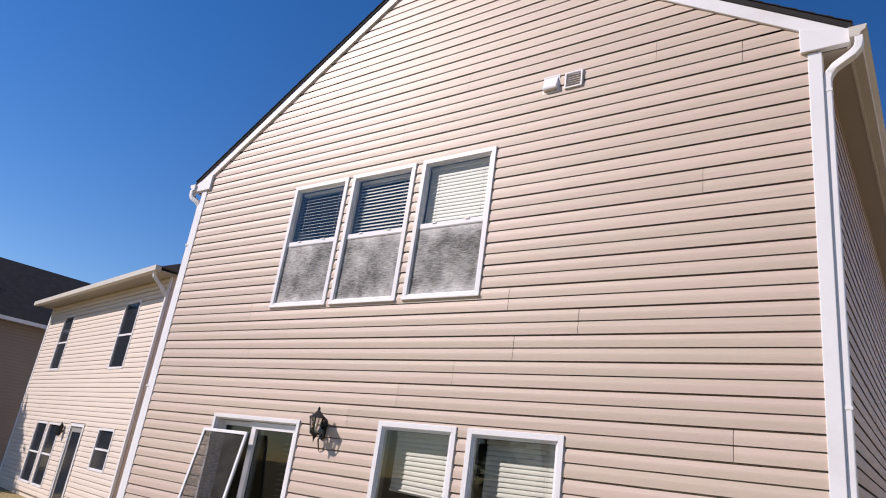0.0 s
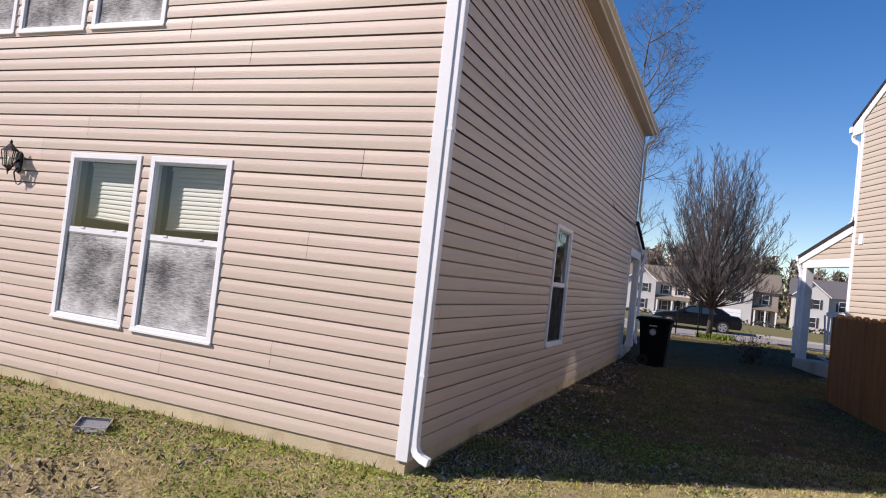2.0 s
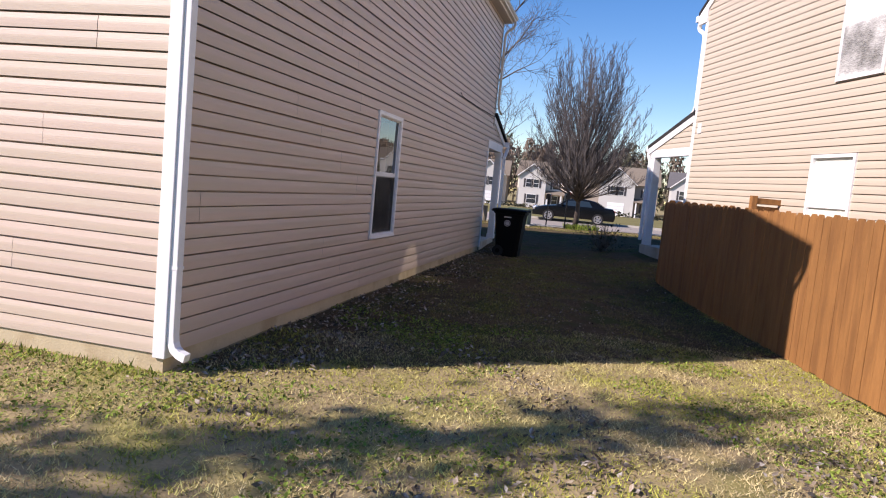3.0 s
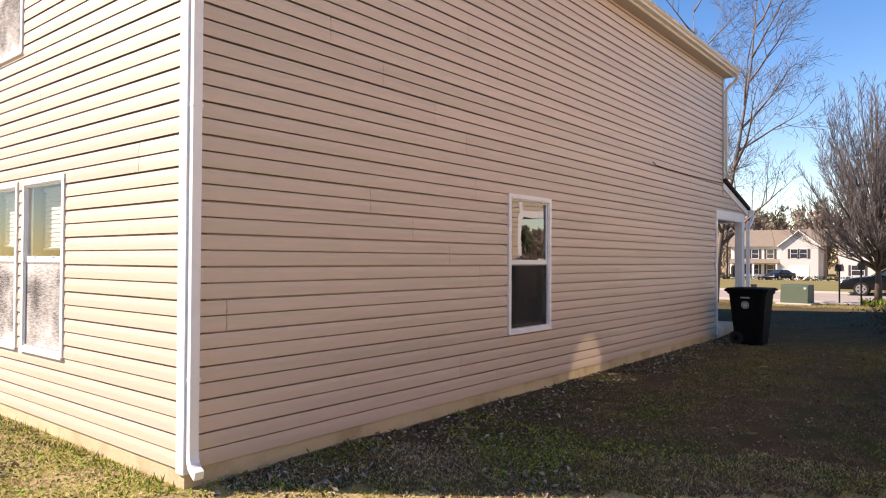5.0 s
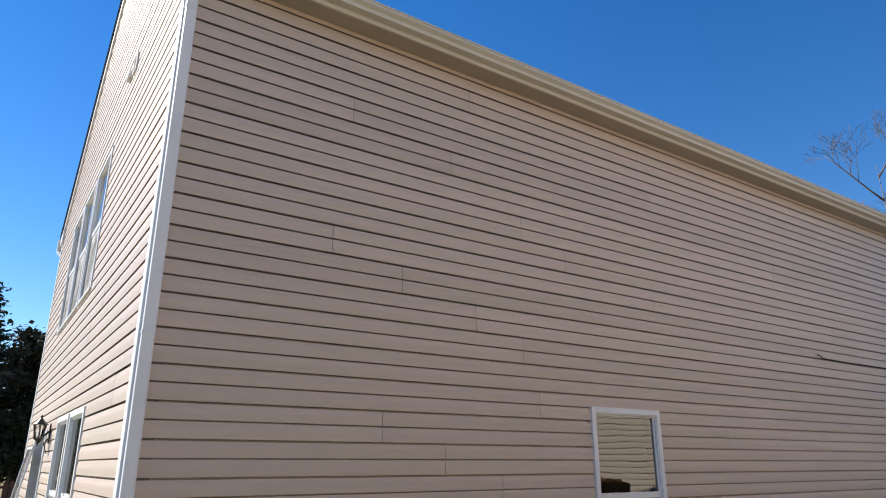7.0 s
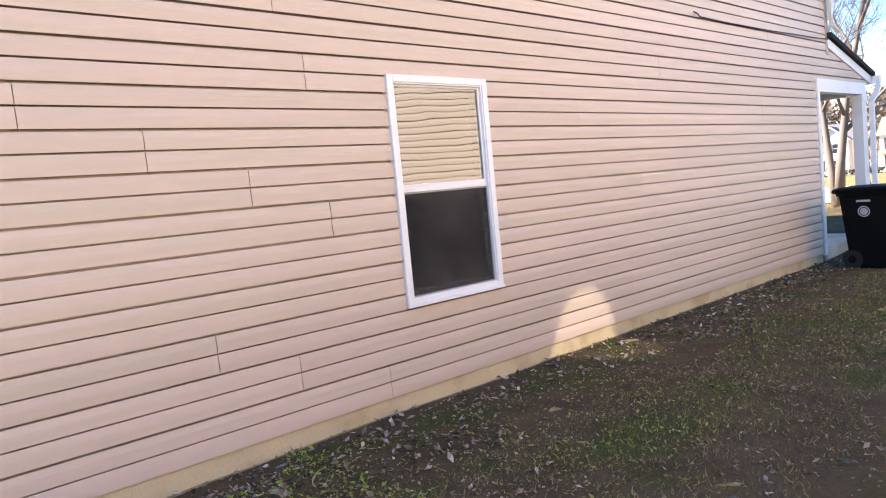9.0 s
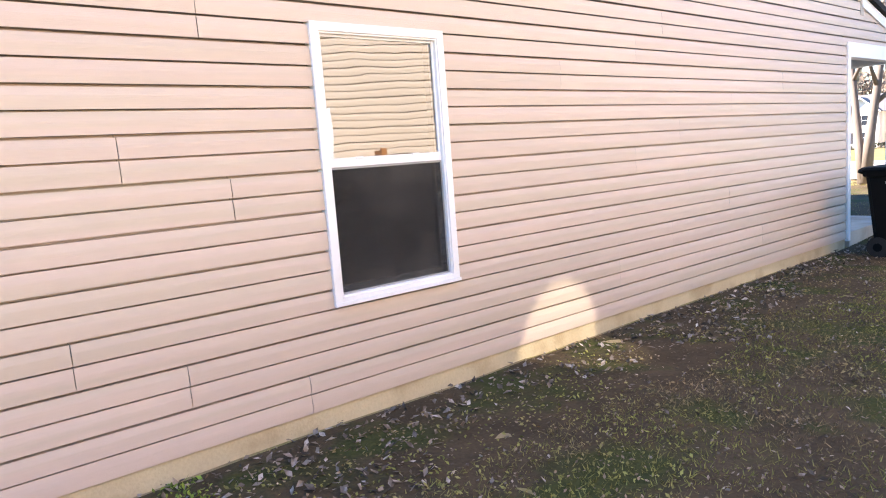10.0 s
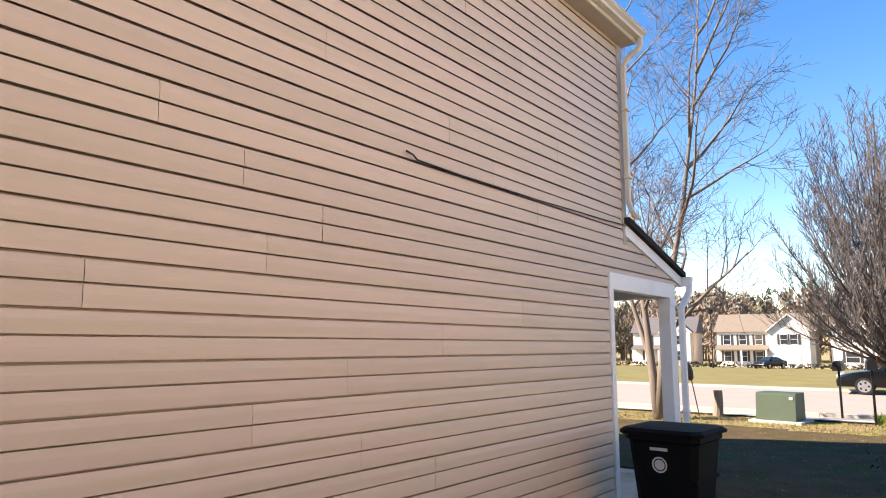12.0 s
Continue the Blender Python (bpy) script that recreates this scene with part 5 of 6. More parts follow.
# ---- houses across the road ----
def far_house(x, y, rz, w, d, eave, ridge, siding, roof, gable_w, gable_at, label):
    """A two-storey house with a front gable wing, porch, windows; local -y faces the road."""
    h = thing("house", pose(x, y, ground_z(x, y) - 0.05, 0, 0, rz), label, "house", "houses across the road")
    part("wall", Geo().box(0, w, 0, d, 0, eave), siding, h)
    part("roof", Geo().prism([(-0.4, -0.4, eave - 0.1), (-0.4, d / 2, ridge), (-0.4, d + 0.4, eave - 0.1)], (w + 0.8, 0, 0)), roof, h)
    gx0, gx1 = gable_at, gable_at + gable_w
    gt = eave + gable_w * 0.42
    g = Geo().box(gx0, gx1, -1.6, 0.2, 0, eave)
    g.prism([(gx0, -1.6, eave), (gx1, -1.6, eave), ((gx0 + gx1) / 2, -1.6, gt)], (0, 5.0, 0))
    part("gable_wing", g, SIDING_WHITE if siding is not SIDING_WHITE else siding, h)
    g = Geo()
    for a, b in ((gx0 - 0.3, (gx0 + gx1) / 2), (gx1 + 0.3, (gx0 + gx1) / 2)):
        g.prism([(a, -1.95, eave - 0.13), (b, -1.95, gt + 0.1), (b, -1.95, gt + 0.25), (a, -1.95, eave + 0.02)], (0, 5.4, 0))
    part("gable_roof", g, roof, h)
    g = Geo()
    for a, b in ((gx0 - 0.3, (gx0 + gx1) / 2), (gx1 + 0.3, (gx0 + gx1) / 2)):
        g.prism([(a, -1.99, eave - 0.22), (b, -1.99, gt + 0.02), (b, -1.99, gt + 0.2), (a, -1.99, eave - 0.05)], (0, 0.05, 0))
    part("rake_board", g, TRIM, h)
    xs = gx0 + gable_w / 2
    for xx in (xs - 1.1, xs + 0.1):
        simple_window(h, pose(xx, -1.62, eave - 1.9), 1.0, 1.4, PANE_DARK, True)
    if gable_w > 4.5:
        dr = part("garage_door", Geo().box(xs - 1.3, xs + 1.3, -1.64, -1.6, 0.05, 2.2), TRIM, h)
        for i in range(3):
            part("door_groove", Geo().box(xs - 1.3, xs + 1.3, -1.65, -1.638, 0.55 * (i + 1), 0.55 * (i + 1) + 0.03), GLOW_SKIRT, dr)
    else:
        simple_window(h, pose(xs - 0.8, -1.62, 0.8), 1.6, 1.5, PANE_DARK, True)
    # the other half: windows above, porch below
    lo, hi = (gx1 + 0.4, w - 0.3) if gx0 < w / 2 else (0.3, gx0 - 0.4)
    n = max(1, int((hi - lo) / 2.0))
    for i in range(n):
        cx = lo + (hi - lo) * (i + 0.5) / n
        simple_window(h, pose(cx - 0.5, -0.02, eave - 1.95), 1.0, 1.45, PANE_DARK, True)
        simple_window(h, pose(cx - 0.5, -0.02, 0.8), 1.0, 1.5, PANE_DARK, True)
    part("porch_roof", Geo().prism([(lo - 0.3, -2.1, 2.5), (lo - 0.3, 0.0, 3.15), (lo - 0.3, 0.0, 2.5)], (hi - lo + 0.6, 0, 0)), roof, h)
    for i in range(3):
        px = lo + (hi - lo) * i / 2
        part("porch_post", Geo().box(px - 0.1, px + 0.1, -2.0, -1.8, 0, 2.5), TRIM, h)
    part("porch_slab", Geo().box(lo - 0.3, hi + 0.3, -2.1, 0, -0.2, 0.15), KERB, h)
    return h


far_house(-39.5, 112, 10, 9, 9, 5.1, 7.6, SIDING_PALE, SHINGLE_GREY, 4.2, 4.5, "cream far house with a steep white front gable")
far_house(-26.8, 112, 6, 12.5, 9, 5.1, 7.7, SIDING_PALE, SHINGLE_TAN, 5.0, 7.0, "white and tan far house with a tan roof and garage")
far_house(-12.6, 114, 2, 10.0, 9, 5.3, 8.0, SIDING_PALE, SHINGLE_TAN, 4.4, 0.4, "cream far house with a dark-shuttered front gable")
far_house(-1.6, 113, 0, 11.5, 9, 5.3, 8.2, SIDING_GREY, SHINGLE_TAN, 5.4, 2.5, "tan far house with a broad front gable")
far_house(11.5, 112, -6, 11.0, 9, 5.4, 8.0, SIDING_WHITE, SHINGLE_GREY, 4.4, 0.4, "white far house with a grey roof and shutters")
far_house(24.5, 110, -10, 11.0, 9, 5.3, 8.0, SIDING_PALE, SHINGLE_TAN, 5.0, 5.4, "cream far house at the end of the row")
sl = thing("street_lamp", pose(-21.0, 90, ground_z(-21, 90)), "tall dark street lamp on the far lawn", "street lamp")
part("pole", Geo().tube([(0, 0, 0), (0, 0, 6.3)], [0.09, 0.055], 8), BLACK_METAL, sl)
part("head", Geo().tube([(0, 0, 6.2), (0, 0, 6.35), (0, 0, 6.7), (0, 0, 6.85)], [0.1, 0.28, 0.34, 0.05], 8), BLACK_METAL, sl)
hedge = Geo()
rnd = random.Random(3)
for i in range(2600):
    x = rnd.uniform(-60, 60)
    p = Vector((x, 105.5 + rnd.uniform(-0.5, 0.5), ground_z(x, 105) + rnd.uniform(0.0, 0.65)))
    a, b = Vector((rnd.gauss(0, 0.2), rnd.gauss(0, 0.2), rnd.gauss(0, 0.15))), Vector((rnd.gauss(0, 0.2), rnd.gauss(0, 0.2), rnd.gauss(0, 0.15)))
    hedge.face([p - a, p + b, p + a])
lone("far_hedge", hedge, SHRUB, "low dark hedge before the far houses", "hedge", kind="stuff")


# ---- trees ----
def grow(seed, trunk, length, levels, spread, up, counts, radius, shrink=0.72, start=0.25, fall=0.55, limbs=(), rough=0.10):
    """Branches of a leafless tree as (points, radii, level), from the trunk's points outward."""
    rnd = random.Random(seed)
    out = [(trunk, [radius * (1 - 0.95 * (i / (len(trunk) - 1)) ** 0.7) for i in range(len(trunk))], 0)]
    todo = [(trunk, radius, length, 1)]
    for bp in limbs:
        r0 = 0.020 + 0.014 * rnd.random()
        out.append((bp, [r0 * (1 - 0.85 * j / (len(bp) - 1)) for j in range(len(bp))], 1))
        todo.append((bp, r0, length, 2))
    while todo:
        pts, r, ln, lev = todo.pop()
        if lev > levels:
            continue
        for i in range(counts[lev - 1]):
            f = start + (1 - start) * (i + rnd.random()) / counts[lev - 1] if lev > 1 else start + (1 - start) * ((i + 0.5) / counts[0])
            q = f * (len(pts) - 1)
            k = min(int(q), len(pts) - 2)
            p = Vector(pts[k]).lerp(Vector(pts[k + 1]), q - k)
            axis_dir = (Vector(pts[k + 1]) - Vector(pts[k])).normalized()
            side = axis_dir.orthogonal()
            side.rotate(Matrix.Rotation(rnd.uniform(0, 6.283), 3, axis_dir))
            d = (axis_dir * (1 - spread) + side * spread * rnd.uniform(0.7, 1.2)).normalized()
            l2 = ln * rnd.uniform(0.7, 1.1) * (1.12 - fall * f)
            n = 5 if lev < 3 else 3
            bp = [p]
            for j in range(n):
                d = (d + Vector((rnd.gauss(0, rough), rnd.gauss(0, rough), up + rnd.gauss(0, 0.06)))).normalized()
                bp.append(bp[-1] + d * l2 / n)
            r0 = max(0.006, r * shrink * (1 - 0.5 * f) * 0.62)
            out.append((bp, [max(0.0042, r0 * (1 - 0.8 * j / n)) for j in range(n + 1)], lev))
            todo.append((bp, r0, l2 * shrink, lev + 1))
    return out


def bare_tree(m, label, wood, branches, group=""):
    t = thing("tree", m, label, "tree", group)
    twigs = Geo()
    for pts, rr, lev in branches:
        if lev < 2:
            part("limb" if lev else "trunk", Geo().tube(pts, rr, 6 if lev else 10), wood, t, smooth=True)
        else:
            twigs.tube(pts, rr, 4 if lev == 2 else 3, False)
    tagged(part("crown", twigs, TWIG, t), kind="stuff")
    return t


def line(*pts):
    return [Vector(p) for p in pts]


pz = ground_z(1.7, 25.5)
trunk = line((0, 0, 0), (0.02, 0, 0.8), (0.0, 0.03, 1.6), (0.05, 0, 3.2), (0.0, 0.05, 5.2), (0.03, 0, 6.5))
rnd = random.Random(11)
limbs = []
for i in range(110):
    f0 = (i + 0.5) / 110
    tip = 1.9 + 4.65 * f0 ** 0.92
    az = i * 2.39996 + rnd.gauss(0, 0.25)
    reach = 2.25 * math.sqrt(max(0.03, 1 - ((tip - 3.2) / 3.65) ** 2)) * rnd.uniform(0.25, 1.0) ** 0.5
    low = max(1.15, tip * 0.55 - 0.8) + rnd.uniform(-0.1, 0.1)
    out_dir = Vector((math.cos(az), math.sin(az), 0))
    p0, p1, p2 = Vector((0, 0, low)), out_dir * reach * 0.64 + Vector((0, 0, low + 0.40 * (tip - low))), out_dir * reach + Vector((0, 0, tip))
    limbs.append([p0 * (1 - f) ** 2 + p1 * 2 * f * (1 - f) + p2 * f * f + Vector((rnd.gauss(0, 0.02), rnd.gauss(0, 0.02), 0)) for f in (0.0, 0.2, 0.4, 0.6, 0.8, 1.0)])
bare_tree(pose(1.70, 25.5, pz - 0.05), "leafless pear tree with a dense upright oval crown", BARK,
          grow(11, trunk, 0.58, 3, 0.36, 0.20, (0, 22, 5), 0.12, shrink=0.62, start=0.3, fall=0.45, limbs=limbs, rough=0.05))
pz = ground_z(-2.4, 23.6)
br = grow(21, line((0, 0, 0), (-0.10, 0, 0.9), (-0.25, 0.1, 2.2), (-0.5, 0.2, 4.4), (-0.62, 0.2, 7.0), (-0.7, 0.3, 9.6)), 3.0, 4, 0.46, 0.10, (12, 7, 6, 3), 0.13, start=0.33)
br += grow(22, line((0.02, 0, 0.1), (0.12, 0.0, 1.2), (0.30, 0.0, 2.6), (0.68, 0.1, 4.6), (1.05, 0.2, 7.2), (1.3, 0.2, 10.4)), 3.6, 4, 0.48, 0.09, (14, 7, 6, 3), 0.14, start=0.26)
br += grow(23, line((0, 0.1, 0.1), (-0.3, 0.3, 1.4), (-0.9, 0.5, 3.2), (-1.5, 0.8, 5.4), (-1.8, 1.0, 8.0)), 2.2, 3, 0.45, 0.10, (7, 5, 4), 0.095, start=0.35)
bare_tree(pose(-2.35, 23.6, pz - 0.05), "forked leafless maple with pale sunlit bark before the porch", BARK_PALE, br)
# bare trees behind the camera, whose shade lies over the lawn
for i, (x, y, hgt) in enumerate(((-7.6, -5.6, 11.0), (-5.2, -6.4, 10.5), (3.5, -16.0, 12.0), (-3.0, -19.0, 12.0), (11.0, -14.0, 11.0))):
    bare_tree(pose(x, y, ground_z(x, y) - 0.05), "tall leafless tree at the back of the garden", BARK,
              grow(40 + i, line((0, 0, 0), (0.1, 0, hgt * 0.25), (0.0, 0.15, hgt * 0.55), (0.1, 0, hgt * 0.85)), hgt * 0.36, 4, 0.5, 0.08, (14, 6, 5, 3), 0.2, start=0.35), "trees behind the garden")


def evergreen(m, label, height, width, seed, n=14000):
    t = thing("tree", m, label, "tree", "evergreen trees")
    rnd = random.Random(seed)
    part("trunk", Geo().tube([(0, 0, 0), (0.1, 0, height * 0.4), (0, 0.1, height * 0.9)], [0.22, 0.16, 0.04], 8), BARK, t)
    g = Geo()
    tips = []
    for i in range(34):
        f = 0.16 + 0.82 * i / 34
        a = rnd.uniform(0, 6.283)
        l = width * (1.05 - f) ** 0.6 * rnd.uniform(0.55, 1.05)
        p0 = Vector((0, 0, height * f))
        p1 = p0 + Vector((math.cos(a) * l, math.sin(a) * l, l * rnd.uniform(-0.05, 0.35)))
        part("limb", Geo().tube([p0, p1], [0.05, 0.015], 4), BARK, t)
        tips.append((p0, p1))
    for i in range(n):
        p0, p1 = rnd.choice(tips)
        p = p0.lerp(p1, rnd.uniform(0.25, 1.08)) + Vector((rnd.gauss(0, 0.30), rnd.gauss(0, 0.30), rnd.gauss(0, 0.22)))
        a = Vector((rnd.gauss(0, 0.08), rnd.gauss(0, 0.08), rnd.gauss(0, 0.05)))
        b = Vector((rnd.gauss(0, 0.05), rnd.gauss(0, 0.05), rnd.gauss(0, 0.06)))
        g.face([p - a, p + b, p + a, p - b])
    tagged(part("crown", g, NEEDLE, t), kind="stuff")
    return t


for i, (x, y, h, w) in enumerate(((-30, 3.0, 9.5, 3.2), (-33, 6.0, 8.0, 3.0), (-37, 1.0, 12.0, 3.6), (-34, 9.5, 7.5, 2.8), (-31.5, 7.6, 8.4, 3.0), (-35.5, 4.2, 9.0, 3.4))):
    evergreen(pose(x, y, ground_z(x, y) - 0.1), "dark evergreen tree at the far edge of the gardens", h, w, 60 + i)
fence_run("dark weathered red-brown fence before the evergreens", (-21.5, -6.0, 0.0), 92, 64, 1.35, FENCE_RED, 0.2)
lone("garden_slab", Geo().box(-0.9, 0.9, -0.5, 0.5, -0.05, 0.06), SLAB, "pale concrete slab lying in the far lawn", "slab", pose(-14.5, 4.6, ground_z(-14.5, 4.6)), bevel=0.01)

# unseen tree, added up-sun so that its crown casts the lawn's shade band
evergreen(pose(-6.6, -1.85, ground_z(-6.6, -1.85) - 0.1), "unseen slim pine added so its loose crown shades the lawn", 10.6, 0.62, 91, 1150)

# far woods behind the houses
wood = Geo()
rnd = random.Random(9)
for i in range(680):
    x = rnd.uniform(-130, 120)
    y = rnd.uniform(135, 165)
    top = rnd.uniform(9.5, 14.0) + 2.2 * noise.noise((x * 0.04, 2, 0)) - (2.5 if x > 15 else 0)
    zb = ground_z(x, y)
    wood.tube([(x, y, zb), (x + rnd.gauss(0, 0.3), y, zb + top * 0.8)], [0.2, 0.06], 4, False)
    for j in range(300):
        f = rnd.random() ** 0.7
        r = 2.6 * (1.05 - f) ** 0.5
        p = Vector((x + rnd.gauss(0, r * 0.55), y + rnd.gauss(0, r * 0.5), zb + top * (0.12 + 0.88 * f)))
        a = Vector((rnd.gauss(0, 0.22), rnd.gauss(0, 0.2), rnd.gauss(0, 0.42)))
        b = Vector((rnd.gauss(0, 0.24), rnd.gauss(0, 0.2), rnd.gauss(0, 0.26)))
        wood.face([p - a, p + b, p + a])
lone("far_woods", wood, WOODS, "brown winter woods with some evergreens behind the houses", "woods", kind="stuff")

# shrub by the neighbouring porch, tuft under the pear tree
sh = thing("shrub", pose(2.75, 17.9, ground_z(2.75, 17.9)), "bare tangled shrub by the neighbouring porch", "shrub")
g = Geo()
rnd = random.Random(5)
for i in range(90):
    a, l = rnd.uniform(0, 6.283), rnd.uniform(0.4, 0.9)
    d = Vector((math.cos(a) * 0.6, math.sin(a) * 0.6, 1)).normalized()
    pts = [Vector((0, 0, 0))]
    for j in range(4):
        d = (d + Vector((rnd.gauss(0, 0.22), rnd.gauss(0, 0.22), rnd.gauss(0, 0.15)))).normalized()
        pts.append(pts[-1] + d * l / 4)
    g.tube(pts, [0.008, 0.006, 0.005, 0.004, 0.003], 3, False)
tagged(part("twig_mass", g, TWIG, sh), kind="stuff")
g = Geo()
for i in range(500):
    p = Vector((rnd.gauss(0, 0.28), rnd.gauss(0, 0.28), abs(rnd.gauss(0.35, 0.2))))
    g.face([p, p + Vector((rnd.gauss(0, 0.03), rnd.gauss(0, 0.03), 0.03)), p + Vector((rnd.gauss(0, 0.03), rnd.gauss(0, 0.03), -0.02))])
tagged(part("foliage", g, SHRUB, sh), kind="stuff")


# ---- grass, clover and fallen leaves ----
def scatter_blades(name, material, label, count, seed, box, size, keep, lean_sd=0.35):
    rnd = np.random.default_rng(seed)
    g = Geo()
    x0, x1, y0, y1 = box
    for i in range(count):
        x, y = rnd.uniform(x0, x1), rnd.uniform(y0, y1)
        if not keep(x, y) or (-8.05 < x < 0.0 and 4.78 < y < 18.2) or (-8.05 < x < -4.6 and y > 1.9):
            continue
        z = ground_z(x, y) - 0.005
        h = size * rnd.uniform(0.5, 1.3)
        a = rnd.uniform(0, 6.283)
        w = 0.10 * h + 0.0014
        dx, dy = rnd.normal(0, lean_sd * h), rnd.normal(0, lean_sd * h)
        ca, sa = math.cos(a) * w, math.sin(a) * w
        g.face([(x - ca, y - sa, z), (x + ca, y + sa, z), (x + dx, y + dy, z + h)])
    return lone(name, g, material, label, "grass", kind="stuff")


def green_patch(x, y, lo):
    return noise.noise((x * 0.55 + 3, y * 0.55, 7)) + 0.5 * noise.noise((x * 1.7, y * 1.7, 2)) > lo


scatter_blades("lawn_grass", GRASS_A, "short patchy winter grass, green and straw-coloured", 330000, 1, (-5.5, 6.5, 0.2, 8.2), 0.026, lambda x, y: (y < 6.4 + 0.6 * x or x > 2.6) and green_patch(x, y, -0.8), 0.9)
scatter_blades("lawn_grass", GRASS_SHADE, "thin side yard grass with shade put into its colour", 190000, 2, (0.0, 5.5, 5.0, 24), 0.030, lambda x, y: x + 0.4 * noise.noise((x, y * 0.7, 4)) > 0.95 and y > 4.85 + 0.74 * x and green_patch(x, y, -0.55), 0.8)
scatter_blades("lawn_grass", GRASS_SHADE, "winter grass behind the neighbouring house", 40000, 6, (-17, -8.1, -2, 7.5), 0.05, lambda x, y: green_patch(x, y, -0.6))
scatter_blades("lawn_grass", GRASS_SHADE, "thin front yard grass with shade put into its colour", 60000, 8, (-4.0, 6.0, 17.0, 25.0), 0.045, lambda x, y: green_patch(x, y, -0.5), 0.8)
scatter_blades("grass_tuft", CLOVER, "bright green grass tuft under the pear tree", 3000, 3, (0.7, 3.0, 24.6, 26.4), 0.20, lambda x, y: (x - 1.9) ** 2 / 1.1 + (y - 25.4) ** 2 < 0.35)
scatter_blades("wall_weeds", CLOVER, "green weeds along the foot of the wall", 5000, 4, (-4.6, 4.8, 4.3, 5.4), 0.055, lambda x, y: (abs(y - 4.72) < 0.13 and x < 0 or abs(y - 5.05 - 0.74 * x) < 0.25 and x > 0.3) and green_patch(x * 2, y, -0.2))


def scatter_leaves(name, material, label, count, seed, box, size, keep, flat=0.5, cat="leaves"):
    rnd = np.random.default_rng(seed)
    g = Geo()
    x0, x1, y0, y1 = box
    for i in range(count):
        x, y = rnd.uniform(x0, x1), rnd.uniform(y0, y1)
        if not keep(x, y) or (-8.05 < x < 0.0 and 4.75 < y < 18.2) or (-8.05 < x < -4.6 and y > 1.9):
            continue
        z = ground_z(x, y) + rnd.uniform(0.004, 0.03)
        s = size * rnd.uniform(0.55, 1.3)
        m = Matrix.Translation((x, y, z)) @ Euler((rnd.normal(0, flat), rnd.normal(0, flat), rnd.uniform(0, 6.283))).to_matrix().to_4x4()
        c = s * rnd.uniform(-0.1, 0.35)
        k = len(g.v)
        g.v += [tuple(m @ Vector(p)) for p in ((-s, 0, 0.0), (-0.2 * s, -0.55 * s, c), (s, 0, 0.1 * s), (-0.1 * s, 0.5 * s, c * 0.8), (0, 0, 0))]
        g.f += [(k, k + 1, k + 4), (k + 1, k + 2, k + 4), (k + 2, k + 3, k + 4), (k + 3, k, k + 4)]
    return lone(name, g, material, label, cat, kind="stuff")


scatter_leaves("fallen_leaves", LITTER, "curled brown fallen leaves over the lawn", 17000, 11, (-5.5, 6.5, -0.4, 7.6), 0.020, lambda x, y: noise.noise((x * 0.8, y * 0.8, 31)) + 0.5 * noise.noise((x * 2.3, y * 2.3, 3)) - 0.35 * math.exp(-((y - 5.6 - 0.6 * (x - 2)) / 0.9) ** 2) > 0.0)
scatter_leaves("fallen_leaves", LITTER, "small crumbled brown leaves in the shaded side yard", 15000, 12, (0.0, 5.2, 4.8, 17), 0.012, lambda x, y: True, 0.35)
scatter_leaves("fallen_leaves", LEAF_PALE, "pale curled leaves strewn over the side yard", 1900, 16, (0.3, 5.0, 5.2, 17), 0.020, lambda x, y: noise.noise((x * 0.9, y * 0.9, 21)) > -0.15)
scatter_leaves("fallen_leaves", LEAF_PALE, "pale and brown leaves drifted along the foot of the side wall", 3200, 15, (0.0, 1.3, 5.2, 17), 0.027, lambda x, y: noise.noise((x * 0.9, y * 0.9, 15)) + 1.1 * math.exp(-((x - 0.25) / 0.45) ** 2) > 0.45)
scatter_leaves("fallen_leaves", LEAF_PALE, "pale dry leaves gathered in patches of the lawn", 15000, 17, (-4.5, 6.0, 0.6, 6.6), 0.025, lambda x, y: noise.noise((x * 0.9 + 5, y * 0.9, 41)) + 0.4 * noise.noise((x * 2.6, y * 2.6, 9)) > 0.16, 0.6)
scatter_leaves("fallen_leaves", LITTER, "brown leaves strewn over the front yard", 9000, 18, (-4.0, 6.0, 17.0, 25.2), 0.024, lambda x, y: noise.noise((x * 0.8, y * 0.8, 51)) > -0.1)
scatter_leaves("clover_patch", CLOVER, "low green clover and chickweed in the lawn", 70000, 13, (-5.5, 6.0, 0.6, 7.8), 0.016, lambda x, y: green_patch(x, y, 0.02), 0.55, "clover")
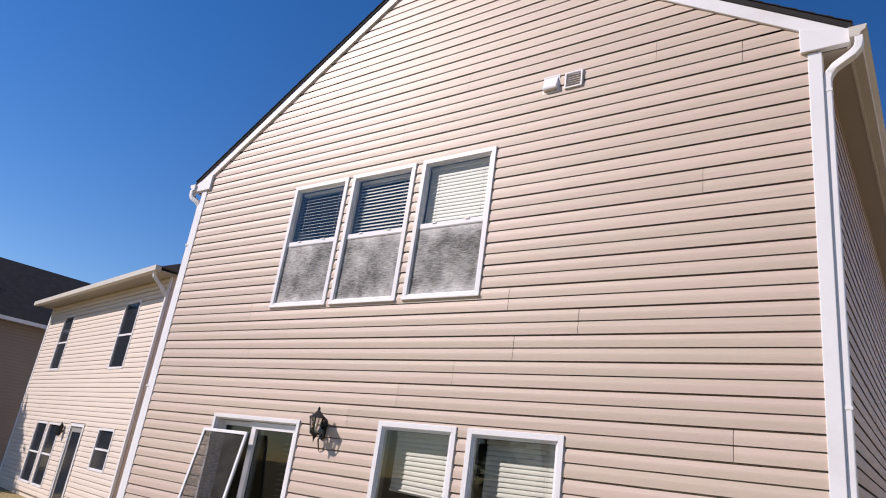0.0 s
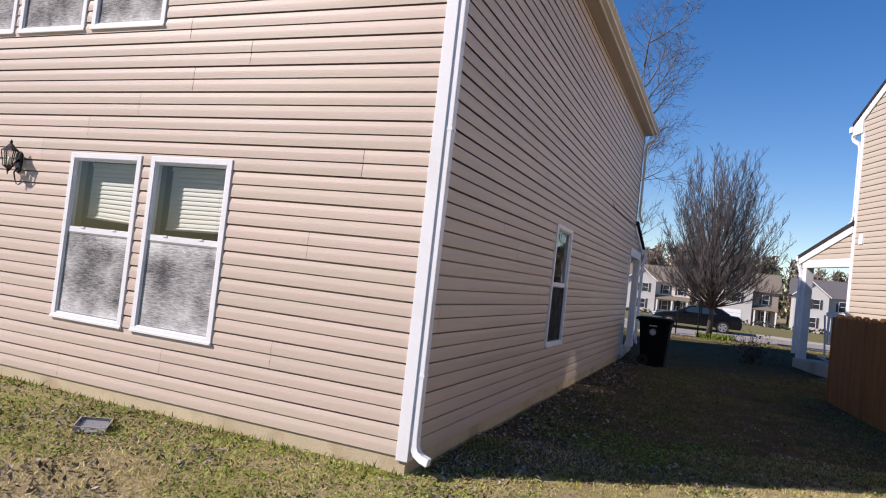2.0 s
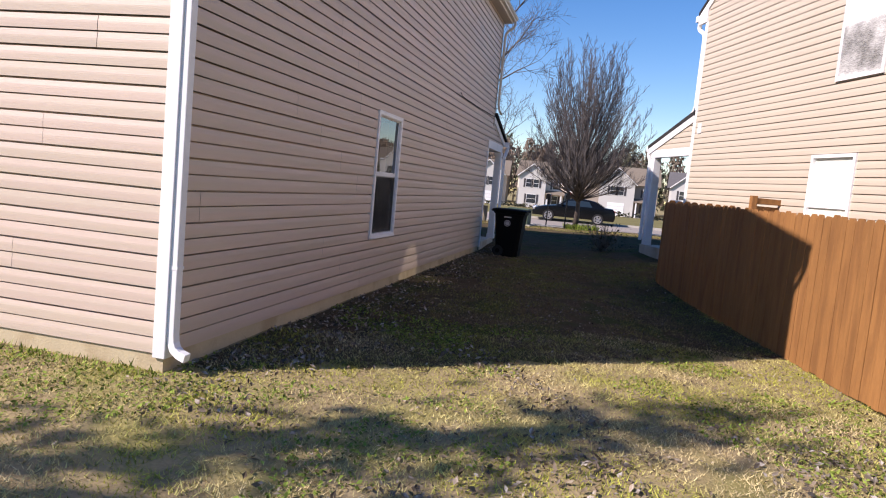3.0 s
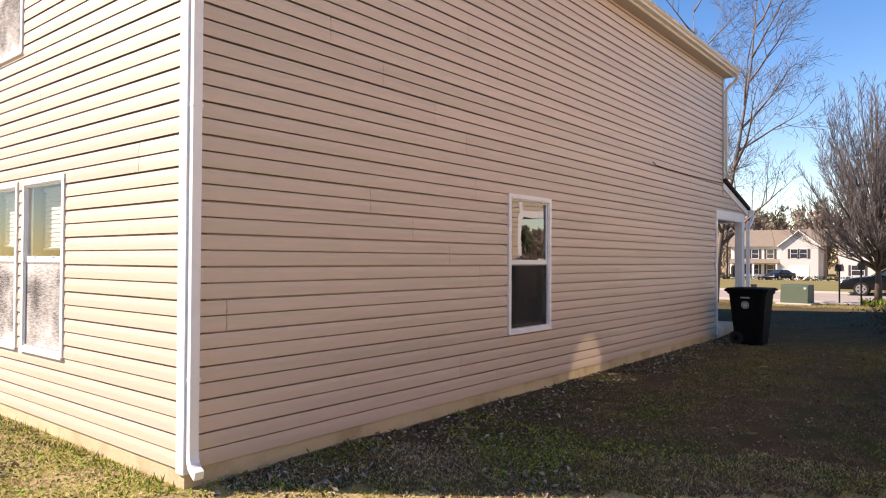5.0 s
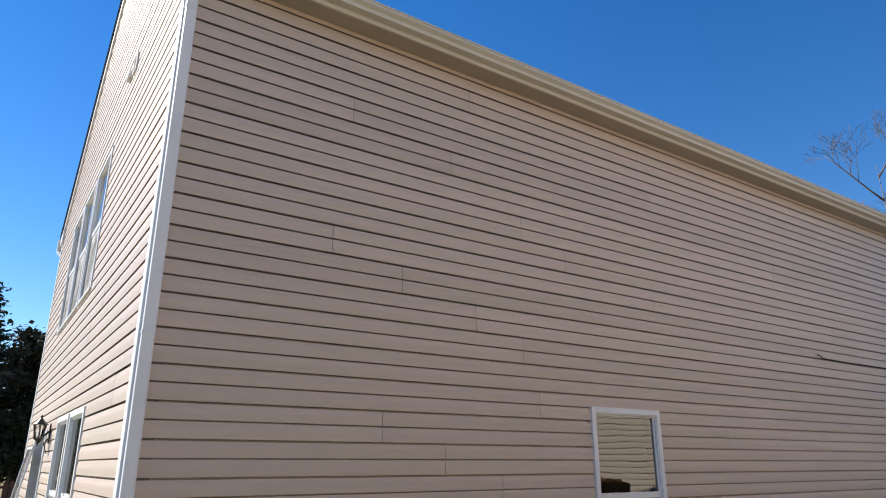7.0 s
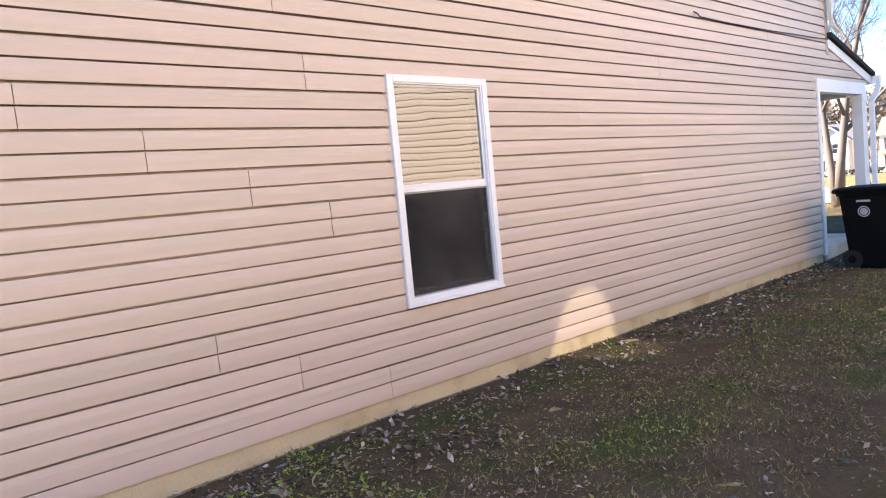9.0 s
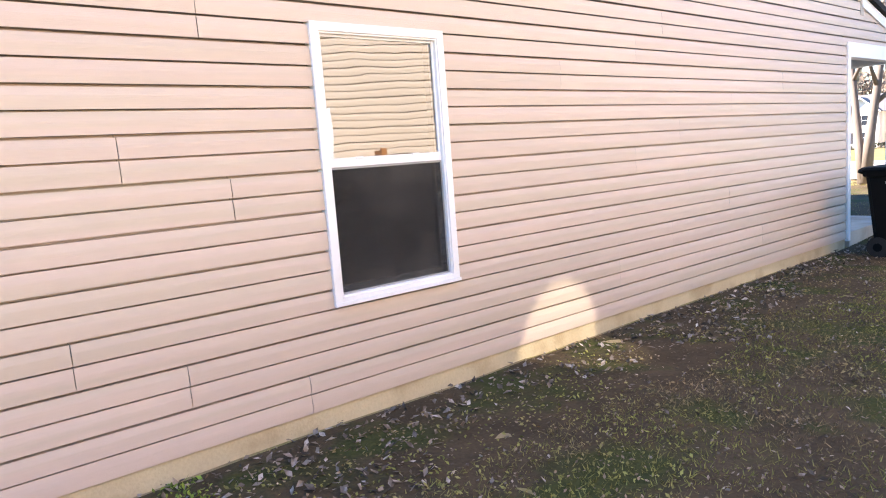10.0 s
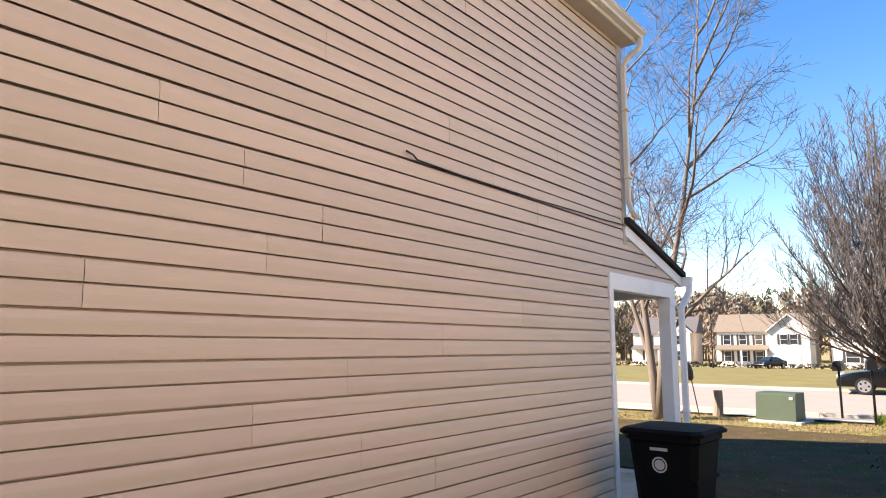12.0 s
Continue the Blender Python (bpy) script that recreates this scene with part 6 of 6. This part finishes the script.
scatter_leaves("clover_patch", GRASS_SHADE, "thin green weeds in the side yard", 22000, 14, (0.2, 5.0, 6.8, 16), 0.013, lambda x, y: green_patch(x, y, -0.05), 0.4, "clover")

# ---- siding panels of the house, piece by piece ----
def seam_rows(*pairs):
    """Joints as (place along the wall, height of the panel's upper edge) gathered by row."""
    rows = {}
    for s, ztop in pairs:
        rows.setdefault(round((ztop - SILL0) / (2 * LAP)) - 1, []).append(s)
    return rows


BACK_SEAMS = seam_rows(*[(at(x), z) for x, z in ((-2.60, 3.58), (-1.90, 3.35), (-2.50, 3.12), (-3.11, 2.89), (-3.73, 2.66), (-4.33, 2.43), (-4.23, 5.64), (-1.32, 5.87), (-0.59, 5.64), (-0.68, 2.43), (-5.51, 3.35), (-6.24, 3.58), (-6.11, 3.12), (-1.33, 0.84), (-2.48, 0.61), (-3.72, 0.38), (-3.4, 6.1), (-5.2, 6.33), (-1.1, 1.75), (-0.9, 4.5))])
SIDE_SEAMS = seam_rows(*[(y - YS, z) for y, z in ((11.06, 3.12), (11.56, 2.89), (12.12, 3.81), (12.13, 2.66), (11.73, 2.43), (10.77, 2.21), (13.38, 3.58), (13.98, 3.35), (14.69, 3.12), (12.36, 1.75), (11.68, 1.52), (13.30, 1.98), (12.49, 1.29), (14.41, 2.21), (14.46, 4.5), (13.22, 1.07), (7.08, 1.98), (8.08, 2.43), (7.64, 1.75), (8.16, 1.52))]
                       + [(y - YS, z) for y, z in ((7.33, 0.84), (7.83, 0.61), (8.49, 0.38), (7.15, 4.5), (6.05, 3.58), (6.67, 3.35), (7.94, 4.04), (7.4, 3.12), (7.91, 2.89), (9.73, 3.58), (6.52, 2.21), (5.1, 1.29), (10.99, 5.18), (12.15, 4.27), (9.83, 4.72), (6.18, 4.72), (7.36, 5.18), (8.48, 3.81), (13.6, 4.72), (15.1, 3.81), (11.4, 0.61), (12.2, 0.84), (13.9, 0.61))])
side_wall(wall_south, SL, SILL0, 36, S_HOLES, BACK_SEAMS, gable)
side_wall(wall_east, YN - YS, SILL0, 23, E_HOLES + [(PORCH_Y, 99, -1, 2.60)], SIDE_SEAMS, None, EAVE - 0.05)
